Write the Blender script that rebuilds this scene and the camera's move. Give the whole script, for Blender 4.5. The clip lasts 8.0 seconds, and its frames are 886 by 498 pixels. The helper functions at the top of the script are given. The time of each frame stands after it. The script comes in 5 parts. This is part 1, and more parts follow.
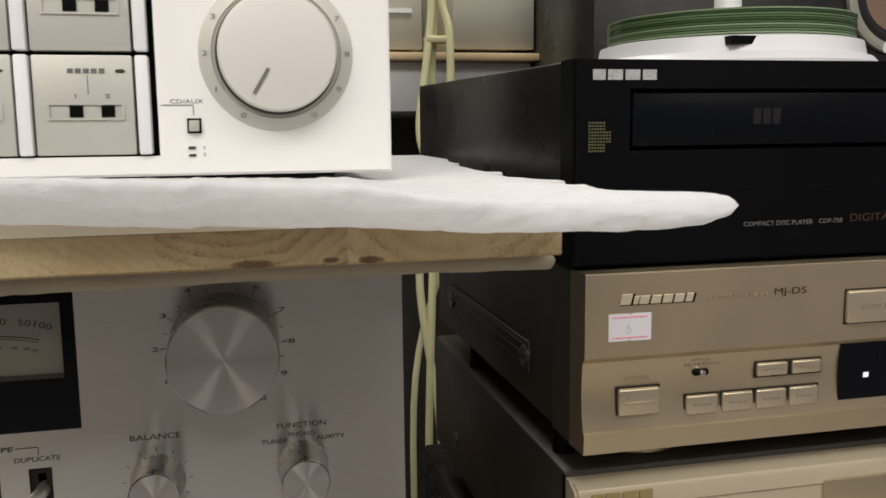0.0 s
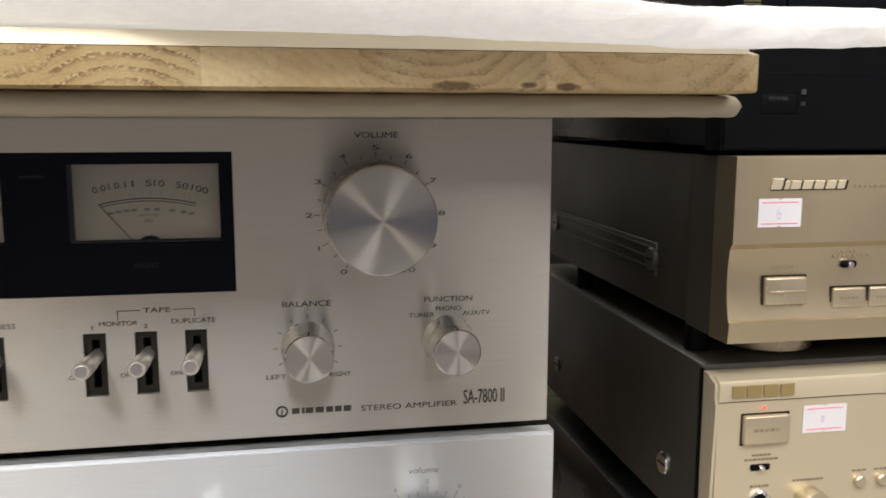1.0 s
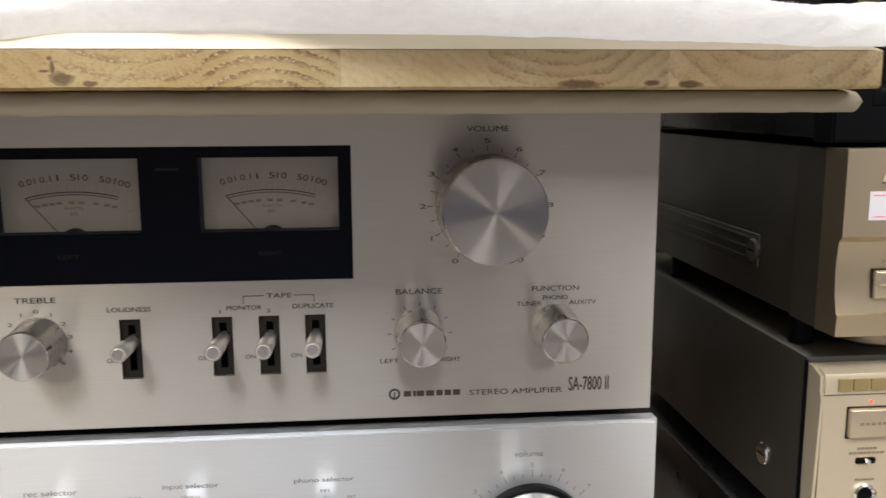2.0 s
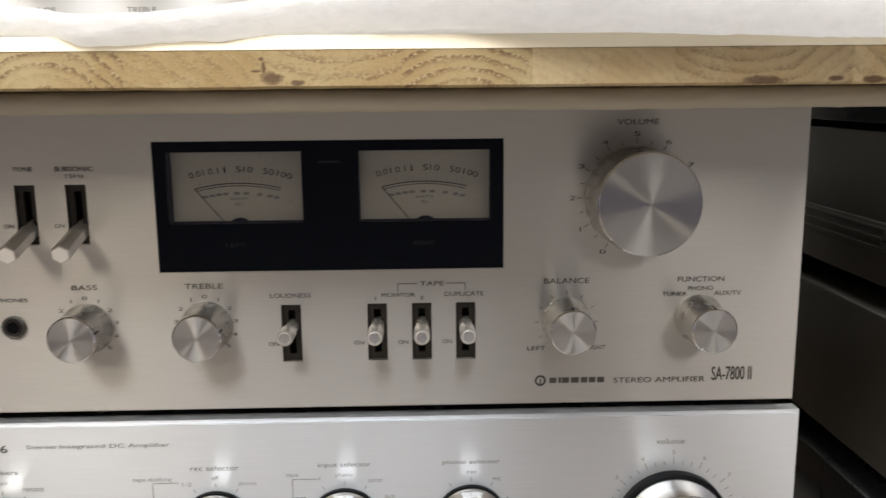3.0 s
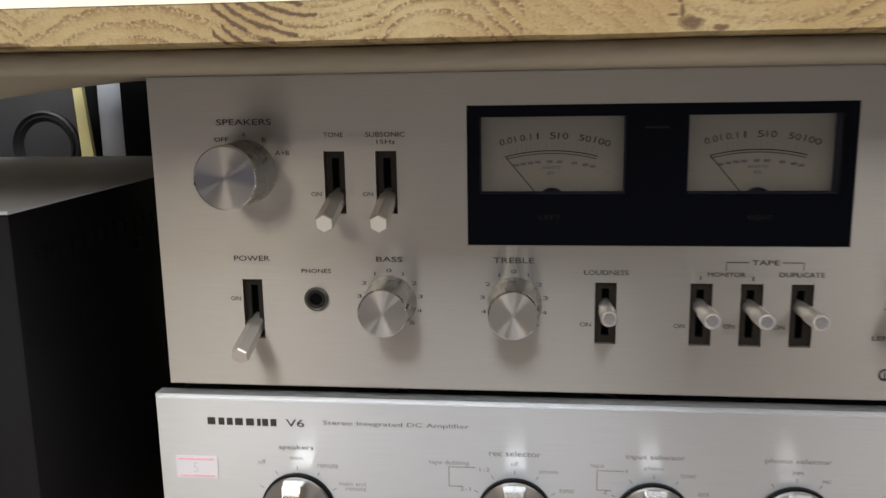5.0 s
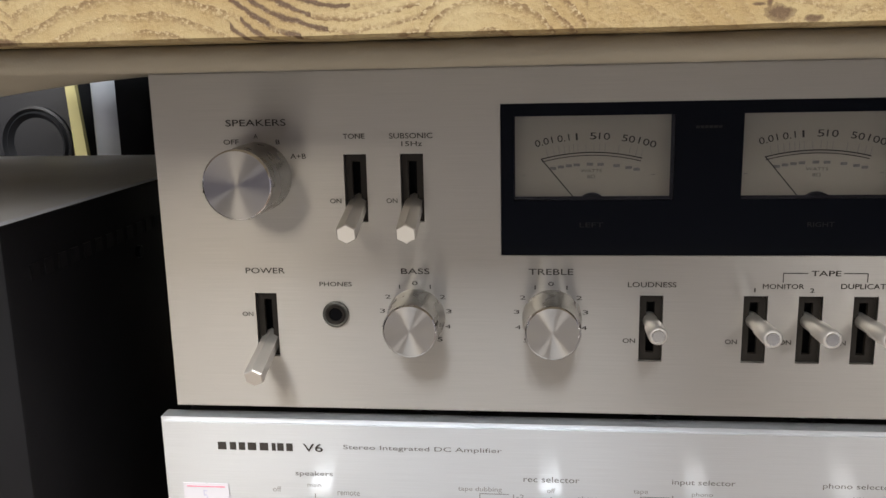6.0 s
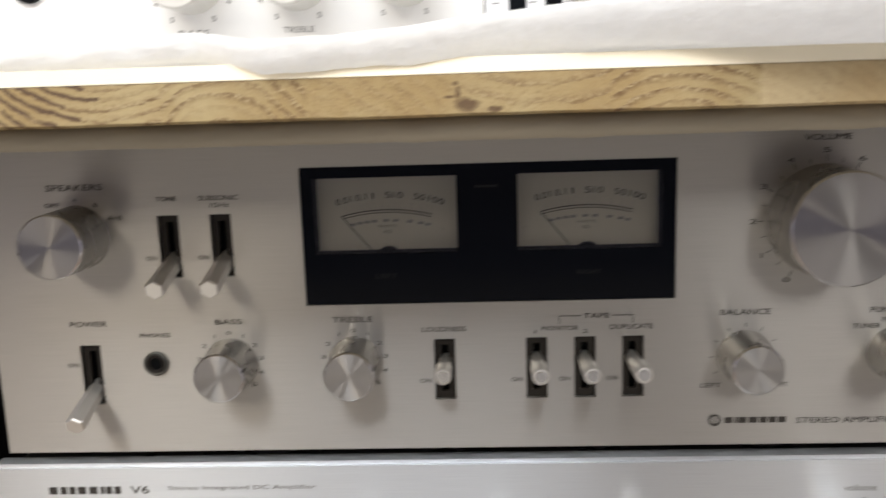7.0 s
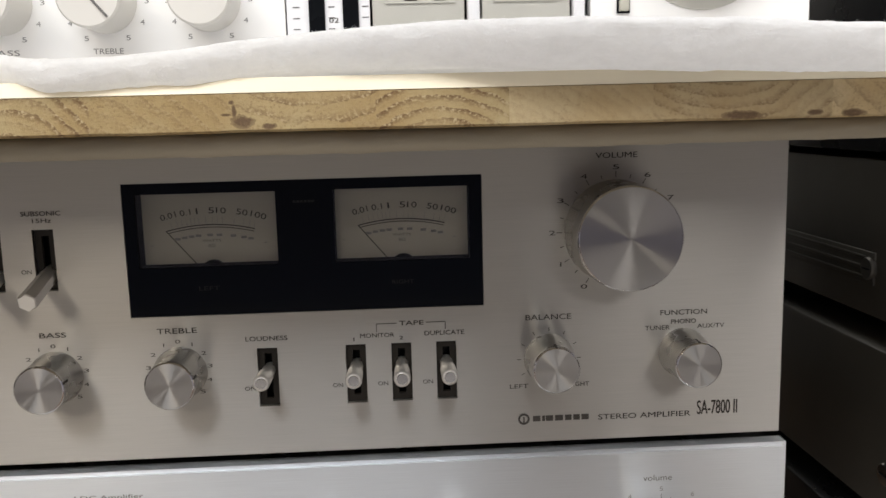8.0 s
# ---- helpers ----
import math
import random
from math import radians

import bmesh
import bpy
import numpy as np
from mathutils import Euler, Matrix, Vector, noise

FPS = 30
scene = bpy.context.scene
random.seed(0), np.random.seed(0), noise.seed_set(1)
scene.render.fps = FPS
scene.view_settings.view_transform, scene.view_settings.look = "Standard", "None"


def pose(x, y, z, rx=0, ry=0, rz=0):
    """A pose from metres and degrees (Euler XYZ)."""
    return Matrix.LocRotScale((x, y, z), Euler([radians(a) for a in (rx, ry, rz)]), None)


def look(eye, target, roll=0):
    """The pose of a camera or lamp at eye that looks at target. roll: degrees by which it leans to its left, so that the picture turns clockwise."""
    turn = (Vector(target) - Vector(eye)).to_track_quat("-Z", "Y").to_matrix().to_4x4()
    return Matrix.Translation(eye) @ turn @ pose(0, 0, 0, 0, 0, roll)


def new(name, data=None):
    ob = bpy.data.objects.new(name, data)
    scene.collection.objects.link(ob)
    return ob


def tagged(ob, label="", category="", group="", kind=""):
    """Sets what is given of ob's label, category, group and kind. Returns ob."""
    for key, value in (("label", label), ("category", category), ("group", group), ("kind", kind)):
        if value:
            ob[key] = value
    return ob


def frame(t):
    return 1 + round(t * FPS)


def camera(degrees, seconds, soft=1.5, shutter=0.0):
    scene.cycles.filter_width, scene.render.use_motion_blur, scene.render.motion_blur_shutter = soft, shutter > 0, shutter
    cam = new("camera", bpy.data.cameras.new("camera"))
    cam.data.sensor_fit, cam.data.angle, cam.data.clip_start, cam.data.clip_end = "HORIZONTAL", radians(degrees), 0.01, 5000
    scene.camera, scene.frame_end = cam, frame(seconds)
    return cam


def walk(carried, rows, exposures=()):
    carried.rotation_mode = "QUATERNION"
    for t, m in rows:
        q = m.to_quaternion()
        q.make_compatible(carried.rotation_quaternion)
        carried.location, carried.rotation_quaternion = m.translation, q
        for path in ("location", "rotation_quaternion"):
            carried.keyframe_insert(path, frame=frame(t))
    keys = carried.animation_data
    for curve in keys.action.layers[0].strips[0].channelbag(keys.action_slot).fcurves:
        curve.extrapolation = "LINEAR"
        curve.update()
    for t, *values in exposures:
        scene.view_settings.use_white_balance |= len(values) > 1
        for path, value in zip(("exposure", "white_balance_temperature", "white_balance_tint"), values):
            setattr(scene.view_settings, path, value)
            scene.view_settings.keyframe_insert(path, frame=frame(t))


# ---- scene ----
# ---- camera and its way ----
cam = camera(54.5, 8.0, soft=1.5, shutter=0.35)
PATH = [
    (0, (0.3551, -0.3635, 1.1827), (0.4659, 0.1193, 1.1143), -0.64),
    (0.2, (0.3455, -0.3635, 1.1768), (0.4583, 0.1191, 1.1107), -0.76),
    (0.4, (0.3374, -0.3648, 1.1696), (0.4466, 0.1185, 1.1021), -0.79),
    (0.5, (0.3334, -0.3662, 1.1602), (0.4391, 0.1177, 1.0919), -0.83),
    (0.6, (0.3236, -0.3638, 1.1463), (0.4275, 0.1204, 1.0777), -0.57),
    (0.8, (0.3134, -0.3586, 1.1363), (0.4089, 0.1271, 1.0656), -0.22),
    (1, (0.3076, -0.3572, 1.1341), (0.3959, 0.1292, 1.0591), 0.07),
    (1.2, (0.3047, -0.3609, 1.1340), (0.3804, 0.1269, 1.0542), 0.07),
    (2.3, (0.2740, -0.3692, 1.1392), (0.3116, 0.1223, 1.0556), -0.33),
    (2.5, (0.2607, -0.3724, 1.1397), (0.2899, 0.1194, 1.0543), -0.39),
    (2.8, (0.2541, -0.3720, 1.1486), (0.2735, 0.1178, 1.0498), -0.38),
    (3, (0.2501, -0.3737, 1.1411), (0.2622, 0.1179, 1.0509), -0.53),
    (3.5, (0.2207, -0.3826, 1.1390), (0.2040, 0.1087, 1.0473), -0.58),
    (3.7, (0.2148, -0.3807, 1.1415), (0.1863, 0.1084, 1.0417), -0.58),
    (4, (0.2045, -0.3836, 1.1383), (0.1665, 0.1062, 1.0449), -0.39),
    (4.5, (0.1871, -0.3784, 1.1381), (0.1370, 0.1100, 1.0432), -0.51),
    (5, (0.1654, -0.3498, 1.1316), (0.1077, 0.1373, 1.0346), -0.98),
    (5.2, (0.1572, -0.3297, 1.1316), (0.1067, 0.1567, 1.0275), -1.16),
    (6.3, (0.1471, -0.3216, 1.1362), (0.0933, 0.1651, 1.0346), -1.25),
    (6.5, (0.1589, -0.3308, 1.1377), (0.1102, 0.1571, 1.0400), -1.42),
    (6.8, (0.1881, -0.3395, 1.1427), (0.1501, 0.1495, 1.0458), -1.69),
    (7, (0.2085, -0.3450, 1.1485), (0.1850, 0.1465, 1.0598), -1.82),
    (7.2, (0.2269, -0.3485, 1.1539), (0.2134, 0.1433, 1.0651), -1.78),
    (7.5, (0.2360, -0.3566, 1.1482), (0.2427, 0.1371, 1.0691), -1.54),
    (7.8, (0.2517, -0.3620, 1.1500), (0.2686, 0.1308, 1.0668), -1.50),
    (8, (0.2504, -0.3661, 1.1456), (0.2753, 0.1274, 1.0694), -1.47),
]
EXPOSURES = [(0.0, -0.6, 6700, 10), (0.5, -0.23, 6700, 10), (1.0, 0.12, 6620, 10), (2.5, 0.1, 6430, 10), (3.5, -0.03, 6520, 10), (4.5, -0.08, 6500, 10), (5.0, -0.13, 6420, 10),
             (6.5, 0.35, 6380, 10), (7.0, 0.02, 6380, 10), (7.5, -0.22, 6380, 10), (8.0, -0.24, 6400, 10)]
walk(cam, [(t, look(eye, target, roll)) for t, eye, target, roll in PATH], EXPOSURES)

# ---- light ----
UP = 1.0  # height of the lower edge of the stereo amplifier's front above the floor
world = bpy.data.worlds.new("room_air")
world.use_nodes = True
world.node_tree.nodes["Background"].inputs[0].default_value = (0.9, 0.95, 1.0, 1)
world.node_tree.nodes["Background"].inputs[1].default_value = 0.02
scene.world = world


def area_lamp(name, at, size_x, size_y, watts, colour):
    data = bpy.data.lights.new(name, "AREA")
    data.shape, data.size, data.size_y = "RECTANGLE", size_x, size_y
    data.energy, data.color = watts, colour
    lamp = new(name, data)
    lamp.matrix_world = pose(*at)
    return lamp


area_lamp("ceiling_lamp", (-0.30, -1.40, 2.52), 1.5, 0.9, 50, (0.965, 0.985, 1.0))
# Unseen lamp, added to lift the right of the felt, board and front.
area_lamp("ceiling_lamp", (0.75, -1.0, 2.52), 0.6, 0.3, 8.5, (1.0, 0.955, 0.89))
# Two unseen side lamps, added to brighten the ends of the brushed fronts.
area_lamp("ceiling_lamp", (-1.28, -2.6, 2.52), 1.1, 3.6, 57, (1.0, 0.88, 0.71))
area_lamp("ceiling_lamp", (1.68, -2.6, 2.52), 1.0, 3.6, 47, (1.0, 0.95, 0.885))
# Unseen lamp, added to brighten the rack behind the decks.
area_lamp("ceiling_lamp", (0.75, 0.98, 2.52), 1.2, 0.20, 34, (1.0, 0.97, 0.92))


# ---- materials ----
class Nodes:
    """A principled material with its node tree at hand."""

    def __init__(self, name, colour=(0.8, 0.8, 0.8), rough=0.5, metal=0.0):
        self.mat = bpy.data.materials.new(name)
        self.mat.use_nodes = True
        self.tree = self.mat.node_tree
        self.shader = self.tree.nodes["Principled BSDF"]
        self.set("Base Color", (*colour, 1))
        self.set("Roughness", rough)
        self.set("Metallic", metal)
        self.mat.diffuse_color = (*colour, 1)

    def set(self, key, value):
        self.shader.inputs[key].default_value = value
        return self

    def node(self, kind):
        return self.tree.nodes.new(kind)

    def link(self, a, b):
        self.tree.links.new(a, b)

    def coords(self, scale=(1, 1, 1), shift=None):
        co = self.node("ShaderNodeTexCoord")
        mp = self.node("ShaderNodeMapping")
        mp.inputs["Scale"].default_value = scale
        self.link(co.outputs["Object"], mp.inputs["Vector"])
        if shift is not None:
            self.link(shift, mp.inputs["Location"])
        return mp.outputs["Vector"]

    def noise(self, scale, vector=None, detail=3.0, rough=0.5):
        n = self.node("ShaderNodeTexNoise")
        n.inputs["Scale"].default_value, n.inputs["Detail"].default_value = scale, detail
        n.inputs["Roughness"].default_value = rough
        if vector is not None:
            self.link(vector, n.inputs["Vector"])
        return n.outputs["Fac"]

    def ramp(self, fac, stops):
        r = self.node("ShaderNodeValToRGB")
        while len(r.color_ramp.elements) < len(stops):
            r.color_ramp.elements.new(0.5)
        for e, (at, col) in zip(r.color_ramp.elements, stops):
            e.position, e.color = at, (*col, 1)
        self.link(fac, r.inputs["Fac"])
        return r.outputs["Color"]

    def span(self, fac, a, b):
        m = self.node("ShaderNodeMapRange")
        m.inputs["To Min"].default_value, m.inputs["To Max"].default_value = a, b
        self.link(fac, m.inputs["Value"])
        return m.outputs["Result"]

    def mix(self, fac, a, b, blend="MIX"):
        m = self.node("ShaderNodeMix")
        m.data_type, m.blend_type = "RGBA", blend
        for key, value in ((0, fac), (6, a), (7, b)):
            if isinstance(value, bpy.types.NodeSocket):
                self.link(value, m.inputs[key])
            else:
                m.inputs[key].default_value = value if key == 0 else (*value, 1)
        return m.outputs[2]

    def math(self, op, a, b=0.0, c=0.0):
        m = self.node("ShaderNodeMath")
        m.operation = op
        for key, value in enumerate((a, b, c)):
            if isinstance(value, bpy.types.NodeSocket):
                self.link(value, m.inputs[key])
            else:
                m.inputs[key].default_value = value
        return m.outputs[0]

    def bump(self, height, strength, distance=0.001):
        b = self.node("ShaderNodeBump")
        b.inputs["Strength"].default_value, b.inputs["Distance"].default_value = strength, distance
        self.link(height, b.inputs["Height"])
        self.link(b.outputs["Normal"], self.shader.inputs["Normal"])
        return self

    def into(self, socket, key):
        self.link(socket, self.shader.inputs[key])
        return self


def plain(name, colour, rough=0.5, metal=0.0, grain=900.0, vary=0.12, relief=0.15, shine=0.5):
    """Paint, plastic or enamel: a fine grain over a slow change of tone."""
    n = Nodes(name, colour, rough, metal)
    co = n.coords()
    slow, fine = n.noise(9.0, co, 4.0), n.noise(grain, co, 2.0)
    dark = tuple(c * (1 - vary) for c in colour)
    light = tuple(min(c * (1 + vary), 1.0) for c in colour)
    n.into(n.ramp(slow, [(0.3, dark), (0.7, light)]), "Base Color")
    n.into(n.span(n.noise(28.0, co, 5.0), max(rough - 0.1, 0.02), min(rough + 0.12, 1)), "Roughness")
    n.bump(fine, relief, 0.0002)
    n.set("Specular IOR Level", shine)
    return n.mat


def brushed(name, colour, rough, aniso=0.75, lines=1.0):
    """Aluminium brushed along x (its gloss spreads upright), with faint stains."""
    n = Nodes(name, colour, rough, 1.0)
    streak = n.noise(1.0, n.coords((40, 900, 5200 * lines)), 3.0)
    slow = n.noise(14.0, n.coords((0.5, 1, 1.6)), 5.0)
    coarse = n.noise(1.0, n.coords((9, 200, 1500 * lines)), 4.0, 0.65)
    lay = n.math("ADD", n.math("MULTIPLY", streak, 0.93), n.math("MULTIPLY", coarse, 0.07))
    tone = n.mix(n.ramp(lay, [(0.32, (0, 0, 0)), (0.68, (1, 1, 1))]), tuple(c * 0.94 for c in colour), tuple(min(1, c * 1.045) for c in colour))
    n.into(n.mix(n.span(slow, 0.0, 0.30), tone, tuple(c * 0.72 for c in colour)), "Base Color")
    n.into(n.math("ADD", n.span(streak, rough - 0.05, rough + 0.05), n.span(slow, -0.03, 0.05)), "Roughness")
    n.set("Anisotropic", aniso)
    along = n.node("ShaderNodeCombineXYZ")
    along.inputs[2].default_value = 1.0
    n.into(along.outputs[0], "Tangent")
    n.bump(streak, 0.08, 0.0001)
    return n.mat


def spun(name, colour, rough, aniso=0.85):
    """Aluminium turned on a lathe, axis along y."""
    n = Nodes(name, colour, rough, 1.0)
    n.set("Anisotropic", aniso)
    tangent = n.node("ShaderNodeTangent")
    tangent.direction_type, tangent.axis = "RADIAL", "Y"
    n.into(tangent.outputs[0], "Tangent")
    n.set("Anisotropic Rotation", 0.25)
    n.into(n.span(n.noise(60.0, n.coords()), rough - 0.04, rough + 0.05), "Roughness")
    return n.mat


def ink(name, colour, rough=0.6):
    n = Nodes(name, colour, rough)
    n.into(n.ramp(n.noise(700.0, n.coords()), [(0.35, colour), (0.75, tuple(c * 1.5 for c in colour))]), "Base Color")
    n.set("Specular IOR Level", 0.2)
    return n.mat


def glass(name, colour=(1, 1, 1), rough=0.02):
    n = Nodes(name, colour, rough)
    n.set("Transmission Weight", 1.0).set("IOR", 1.45)
    return n.mat


def felt_material(name, colour):
    n = Nodes(name, colour, 0.95)
    tuft, fibre = n.noise(230.0, n.coords((0.7, 1, 1)), 6.0, 0.72), n.noise(1500.0, n.coords((0.5, 1, 1)), 3.0)
    n.into(n.ramp(tuft, [(0.36, tuple(c * 0.90 for c in colour)), (0.58, colour)]), "Base Color")
    n.set("Sheen Weight", 0.3).set("Sheen Roughness", 0.6)
    glow = n.node("ShaderNodeBsdfTranslucent")
    glow.inputs["Color"].default_value = (0.95, 0.95, 0.95, 1)
    both = n.node("ShaderNodeMixShader")
    both.inputs[0].default_value = 0.45
    n.link(n.shader.outputs[0], both.inputs[1])
    n.link(glow.outputs[0], both.inputs[2])
    n.link(both.outputs[0], n.tree.nodes["Material Output"].inputs["Surface"])
    n.bump(n.math("ADD", n.math("MULTIPLY", tuft, 1.6), n.math("MULTIPLY", fibre, 0.6)), 0.34, 0.0016)
    return n.mat


def pine(name, heart_x, heart_z, pitch, depth, ground=(0.62, 0.51, 0.32), line=(0.115, 0.055, 0.017), dark=None):
    """Pine end grain: growth rings round an own heart, uneven from ring to ring, with mottling, pores and knots."""
    n = Nodes(name, ground, 0.6)
    at = n.node("ShaderNodeMapping")
    at.inputs["Location"].default_value = (-(heart_x - 0.15), 0.0, -(heart_z - 0.1425))
    at.inputs["Scale"].default_value = (1.0, 0.0, 1.0)
    n.link(n.node("ShaderNodeTexCoord").outputs["Object"], at.inputs["Vector"])
    reach = n.node("ShaderNodeVectorMath")
    reach.operation = "LENGTH"
    n.link(at.outputs[0], reach.inputs[0])
    near = n.coords((1, 0.05, 1))
    drift = n.span(n.noise(55.0, near, 3.0, 0.6), -0.0030, 0.0030)
    jag = n.span(n.noise(480.0, near, 3.0, 0.7), -0.0006, 0.0006)
    far = n.math("MULTIPLY", n.math("ADD", n.math("ADD", reach.outputs["Value"], drift), jag), 1.0 / pitch)
    saw = n.math("FRACT", far)
    late = n.ramp(saw, [(0.0, (0.30, 0.30, 0.30)), (0.10, (0.02, 0.02, 0.02)), (0.45, (0.06, 0.06, 0.06)), (0.70, (0.60, 0.60, 0.60)), (0.90, (1, 1, 1))])
    which = n.node("ShaderNodeTexWhiteNoise")
    which.noise_dimensions = "1D"
    n.link(n.math("FLOOR", far), which.inputs["W"])
    strong = n.ramp(which.outputs["Value"], [(0.0, (0.35, 0.35, 0.35)), (0.6, (1, 1, 1))])
    patch = n.ramp(n.noise(70.0, near, 3.0), [(0.34, (0.40, 0.40, 0.40)), (0.54, (1, 1, 1))])
    torn = n.noise(1150.0, n.coords((0.8, 0.05, 1)), 3.0, 0.65)
    pits = n.ramp(torn, [(0.42, (1, 1, 1)), (0.54, (0.62, 0.62, 0.62))])
    crumbs = n.ramp(torn, [(0.53, (0, 0, 0)), (0.62, (1, 1, 1))])
    rough_spots = n.ramp(n.noise(45.0, n.coords((1, 0.05, 0.6)), 2.0), [(0.46, (0.1, 0.1, 0.1)), (0.62, (1, 1, 1))])
    mottle = n.ramp(n.noise(420.0, n.coords((1.6, 0.05, 0.7)), 4.0, 0.7), [(0.50, (0, 0, 0)), (0.70, (1, 1, 1))])
    cloud = n.noise(34.0, near, 4.0, 0.6)
    pores = n.ramp(n.noise(1500.0, near, 3.0, 0.75), [(0.50, (0, 0, 0)), (0.72, (1, 1, 1))])
    tone = n.mix(n.ramp(cloud, [(0.38, (0, 0, 0)), (0.64, (1, 1, 1))]), ground, tuple(c * k for c, k in zip(ground, (0.82, 0.74, 0.62))))
    tone = n.mix(n.math("MULTIPLY", mottle, 0.22), tone, (0.27, 0.175, 0.075))
    band = n.math("MULTIPLY", n.math("MULTIPLY", late, strong), patch)
    tint = n.mix(n.math("MULTIPLY", n.math("MULTIPLY", band, pits), depth), tone, line)
    tint = n.mix(n.math("MULTIPLY", n.math("MULTIPLY", crumbs, band), 0.6 * depth), tint, (0.62, 0.51, 0.30))
    tint = n.mix(n.math("MULTIPLY", n.math("MULTIPLY", rough_spots, n.ramp(torn, [(0.36, (1, 1, 1)), (0.44, (0, 0, 0))])), 0.5), tint, (0.19, 0.12, 0.048))
    if dark:
        side = n.node("ShaderNodeSeparateXYZ")
        n.link(n.node("ShaderNodeTexCoord").outputs["Object"], side.inputs[0])
        ends = n.math("ADD", n.math("ADD", side.outputs[0], n.span(n.noise(160.0, near, 3.0), -0.003, 0.003)), n.span(which.outputs["Value"], -0.007, 0.007))
        zone = n.math("MULTIPLY", n.math("COMPARE", ends, (dark[0] + dark[1]) / 2 - 0.15, (dark[1] - dark[0]) / 2), n.ramp(saw, [(0.44, (0, 0, 0)), (0.60, (1, 1, 1)), (0.86, (1, 1, 1)), (0.97, (0, 0, 0))]))
        tint = n.mix(n.math("MULTIPLY", zone, n.ramp(n.noise(110.0, near, 4.0), [(0.34, (0.25, 0.25, 0.25)), (0.42, (0.95, 0.95, 0.95))])), tint, (0.075, 0.038, 0.016))
    fray = n.noise(300.0, n.coords((1, 0.05, 1)), 4.0, 0.7)
    for kx, kz, rx, rz in BOARD_KNOTS:
        here = n.node("ShaderNodeMapping")
        here.inputs["Location"].default_value = (-(kx - 0.15) / rx, 0, -(kz - 0.1425) / rz)
        here.inputs["Scale"].default_value = (1 / rx, 0.0, 1 / rz)
        n.link(n.node("ShaderNodeTexCoord").outputs["Object"], here.inputs["Vector"])
        span = n.node("ShaderNodeVectorMath")
        span.operation = "LENGTH"
        n.link(here.outputs[0], span.inputs[0])
        worn = n.math("ADD", span.outputs["Value"], n.span(fray, -0.7, 0.7))
        core = n.ramp(worn, [(0.55, (0.92, 0.92, 0.92)), (0.9, (0.45, 0.45, 0.45)), (1.3, (0, 0, 0))])
        tint = n.mix(core, tint, (0.085, 0.043, 0.017))
    n.into(n.mix(n.math("MULTIPLY", pores, 0.22), tint, (0.36, 0.24, 0.11)), "Base Color")
    n.bump(n.math("ADD", n.math("MULTIPLY", torn, n.span(band, 0.8, 3.0)), n.math("ADD", pores, mottle)), 0.32, 0.0006)
    return n.mat


BOARD_KNOTS = [(0.2050, 0.1454, 0.0040, 0.0022), (0.2024, 0.1487, 0.0008, 0.0024), (0.2018, 0.1512, 0.0010, 0.0008), (0.2000, 0.1476, 0.0018, 0.0005), (0.2125, 0.1440, 0.0025, 0.0010), (0.3570, 0.1437, 0.0075, 0.0014),
               (0.3920, 0.1436, 0.0045, 0.0013), (0.0080, 0.1432, 0.0065, 0.0012), (0.3800, 0.1440, 0.0030, 0.0009)]
ALU = brushed("brushed_aluminium_champagne", (0.505, 0.49, 0.465), 0.31, 1.0)
ALU_COOL = brushed("brushed_aluminium_silver", (0.66, 0.68, 0.705), 0.335, 1.0)
ALU_WHITE = plain("satin_aluminium_white", (0.90, 0.89, 0.87), 0.40, 0.15, 1600, 0.02, 0.06)
GREY_KEY = plain("grey_satin_key", (0.56, 0.55, 0.50), 0.4, 0.3, 1400)
CHAMPAGNE = plain("champagne_gold_front", (0.57, 0.482, 0.325), 0.35, 0.9, 1800, 0.04, 0.06)
CHAMPAGNE_PLASTIC = plain("champagne_lacquer", (0.55, 0.47, 0.34), 0.32, 0.65, 1600, 0.05, 0.05)
PALE_GOLD = plain("pale_champagne_paint", (0.50, 0.435, 0.315), 0.33, 0.2, 1600, 0.04, 0.05)
PALE_FIELD = plain("pale_champagne_field", (0.58, 0.50, 0.365), 0.36, 0.45, 1800, 0.04, 0.06)
GOLD_MARK = plain("gold_brown_mark", (0.40, 0.31, 0.14), 0.35, 0.6, 1500, 0.08, 0.05)
BROWN_CONE = plain("brown_paper_cone", (0.30, 0.20, 0.14), 0.7, 0.0, 500, 0.1, 0.3)
CREAM_PLASTIC = plain("pale_champagne_plastic", (0.58, 0.50, 0.36), 0.28, 0.75, 1600, 0.04, 0.05)
SPUN = spun("spun_aluminium_cap", (0.42, 0.41, 0.40), 0.31, 1.0)
TURNED = spun("turned_aluminium_side", (0.40, 0.39, 0.365), 0.27, 0.7)
ACRYLIC = Nodes("black_acrylic_window", (0.004, 0.005, 0.008), 0.08).set("Specular IOR Level", 0.12).mat
DARK_METAL = plain("dark_socket_metal", (0.10, 0.10, 0.09), 0.35, 0.8, 900, 0.1, 0.05)
CHROME = plain("polished_chrome", (0.85, 0.85, 0.85), 0.12, 1.0, 900, 0.03, 0.02)
LEVER = plain("satin_lever_metal", (0.74, 0.72, 0.68), 0.34, 0.8, 900, 0.05, 0.03)
GRIP = plain("bright_satin_grip", (0.80, 0.80, 0.79), 0.20, 1.0, 900, 0.03, 0.02)
BLACK_STEEL = plain("black_painted_steel", (0.011, 0.011, 0.0115), 0.28, 0.0, 1500, 0.25, 0.3, 0.5)
BLACK_GLOSS = plain("black_acrylic", (0.0045, 0.0052, 0.0065), 0.26, 0.0, 900, 0.1, 0.01, 0.085)
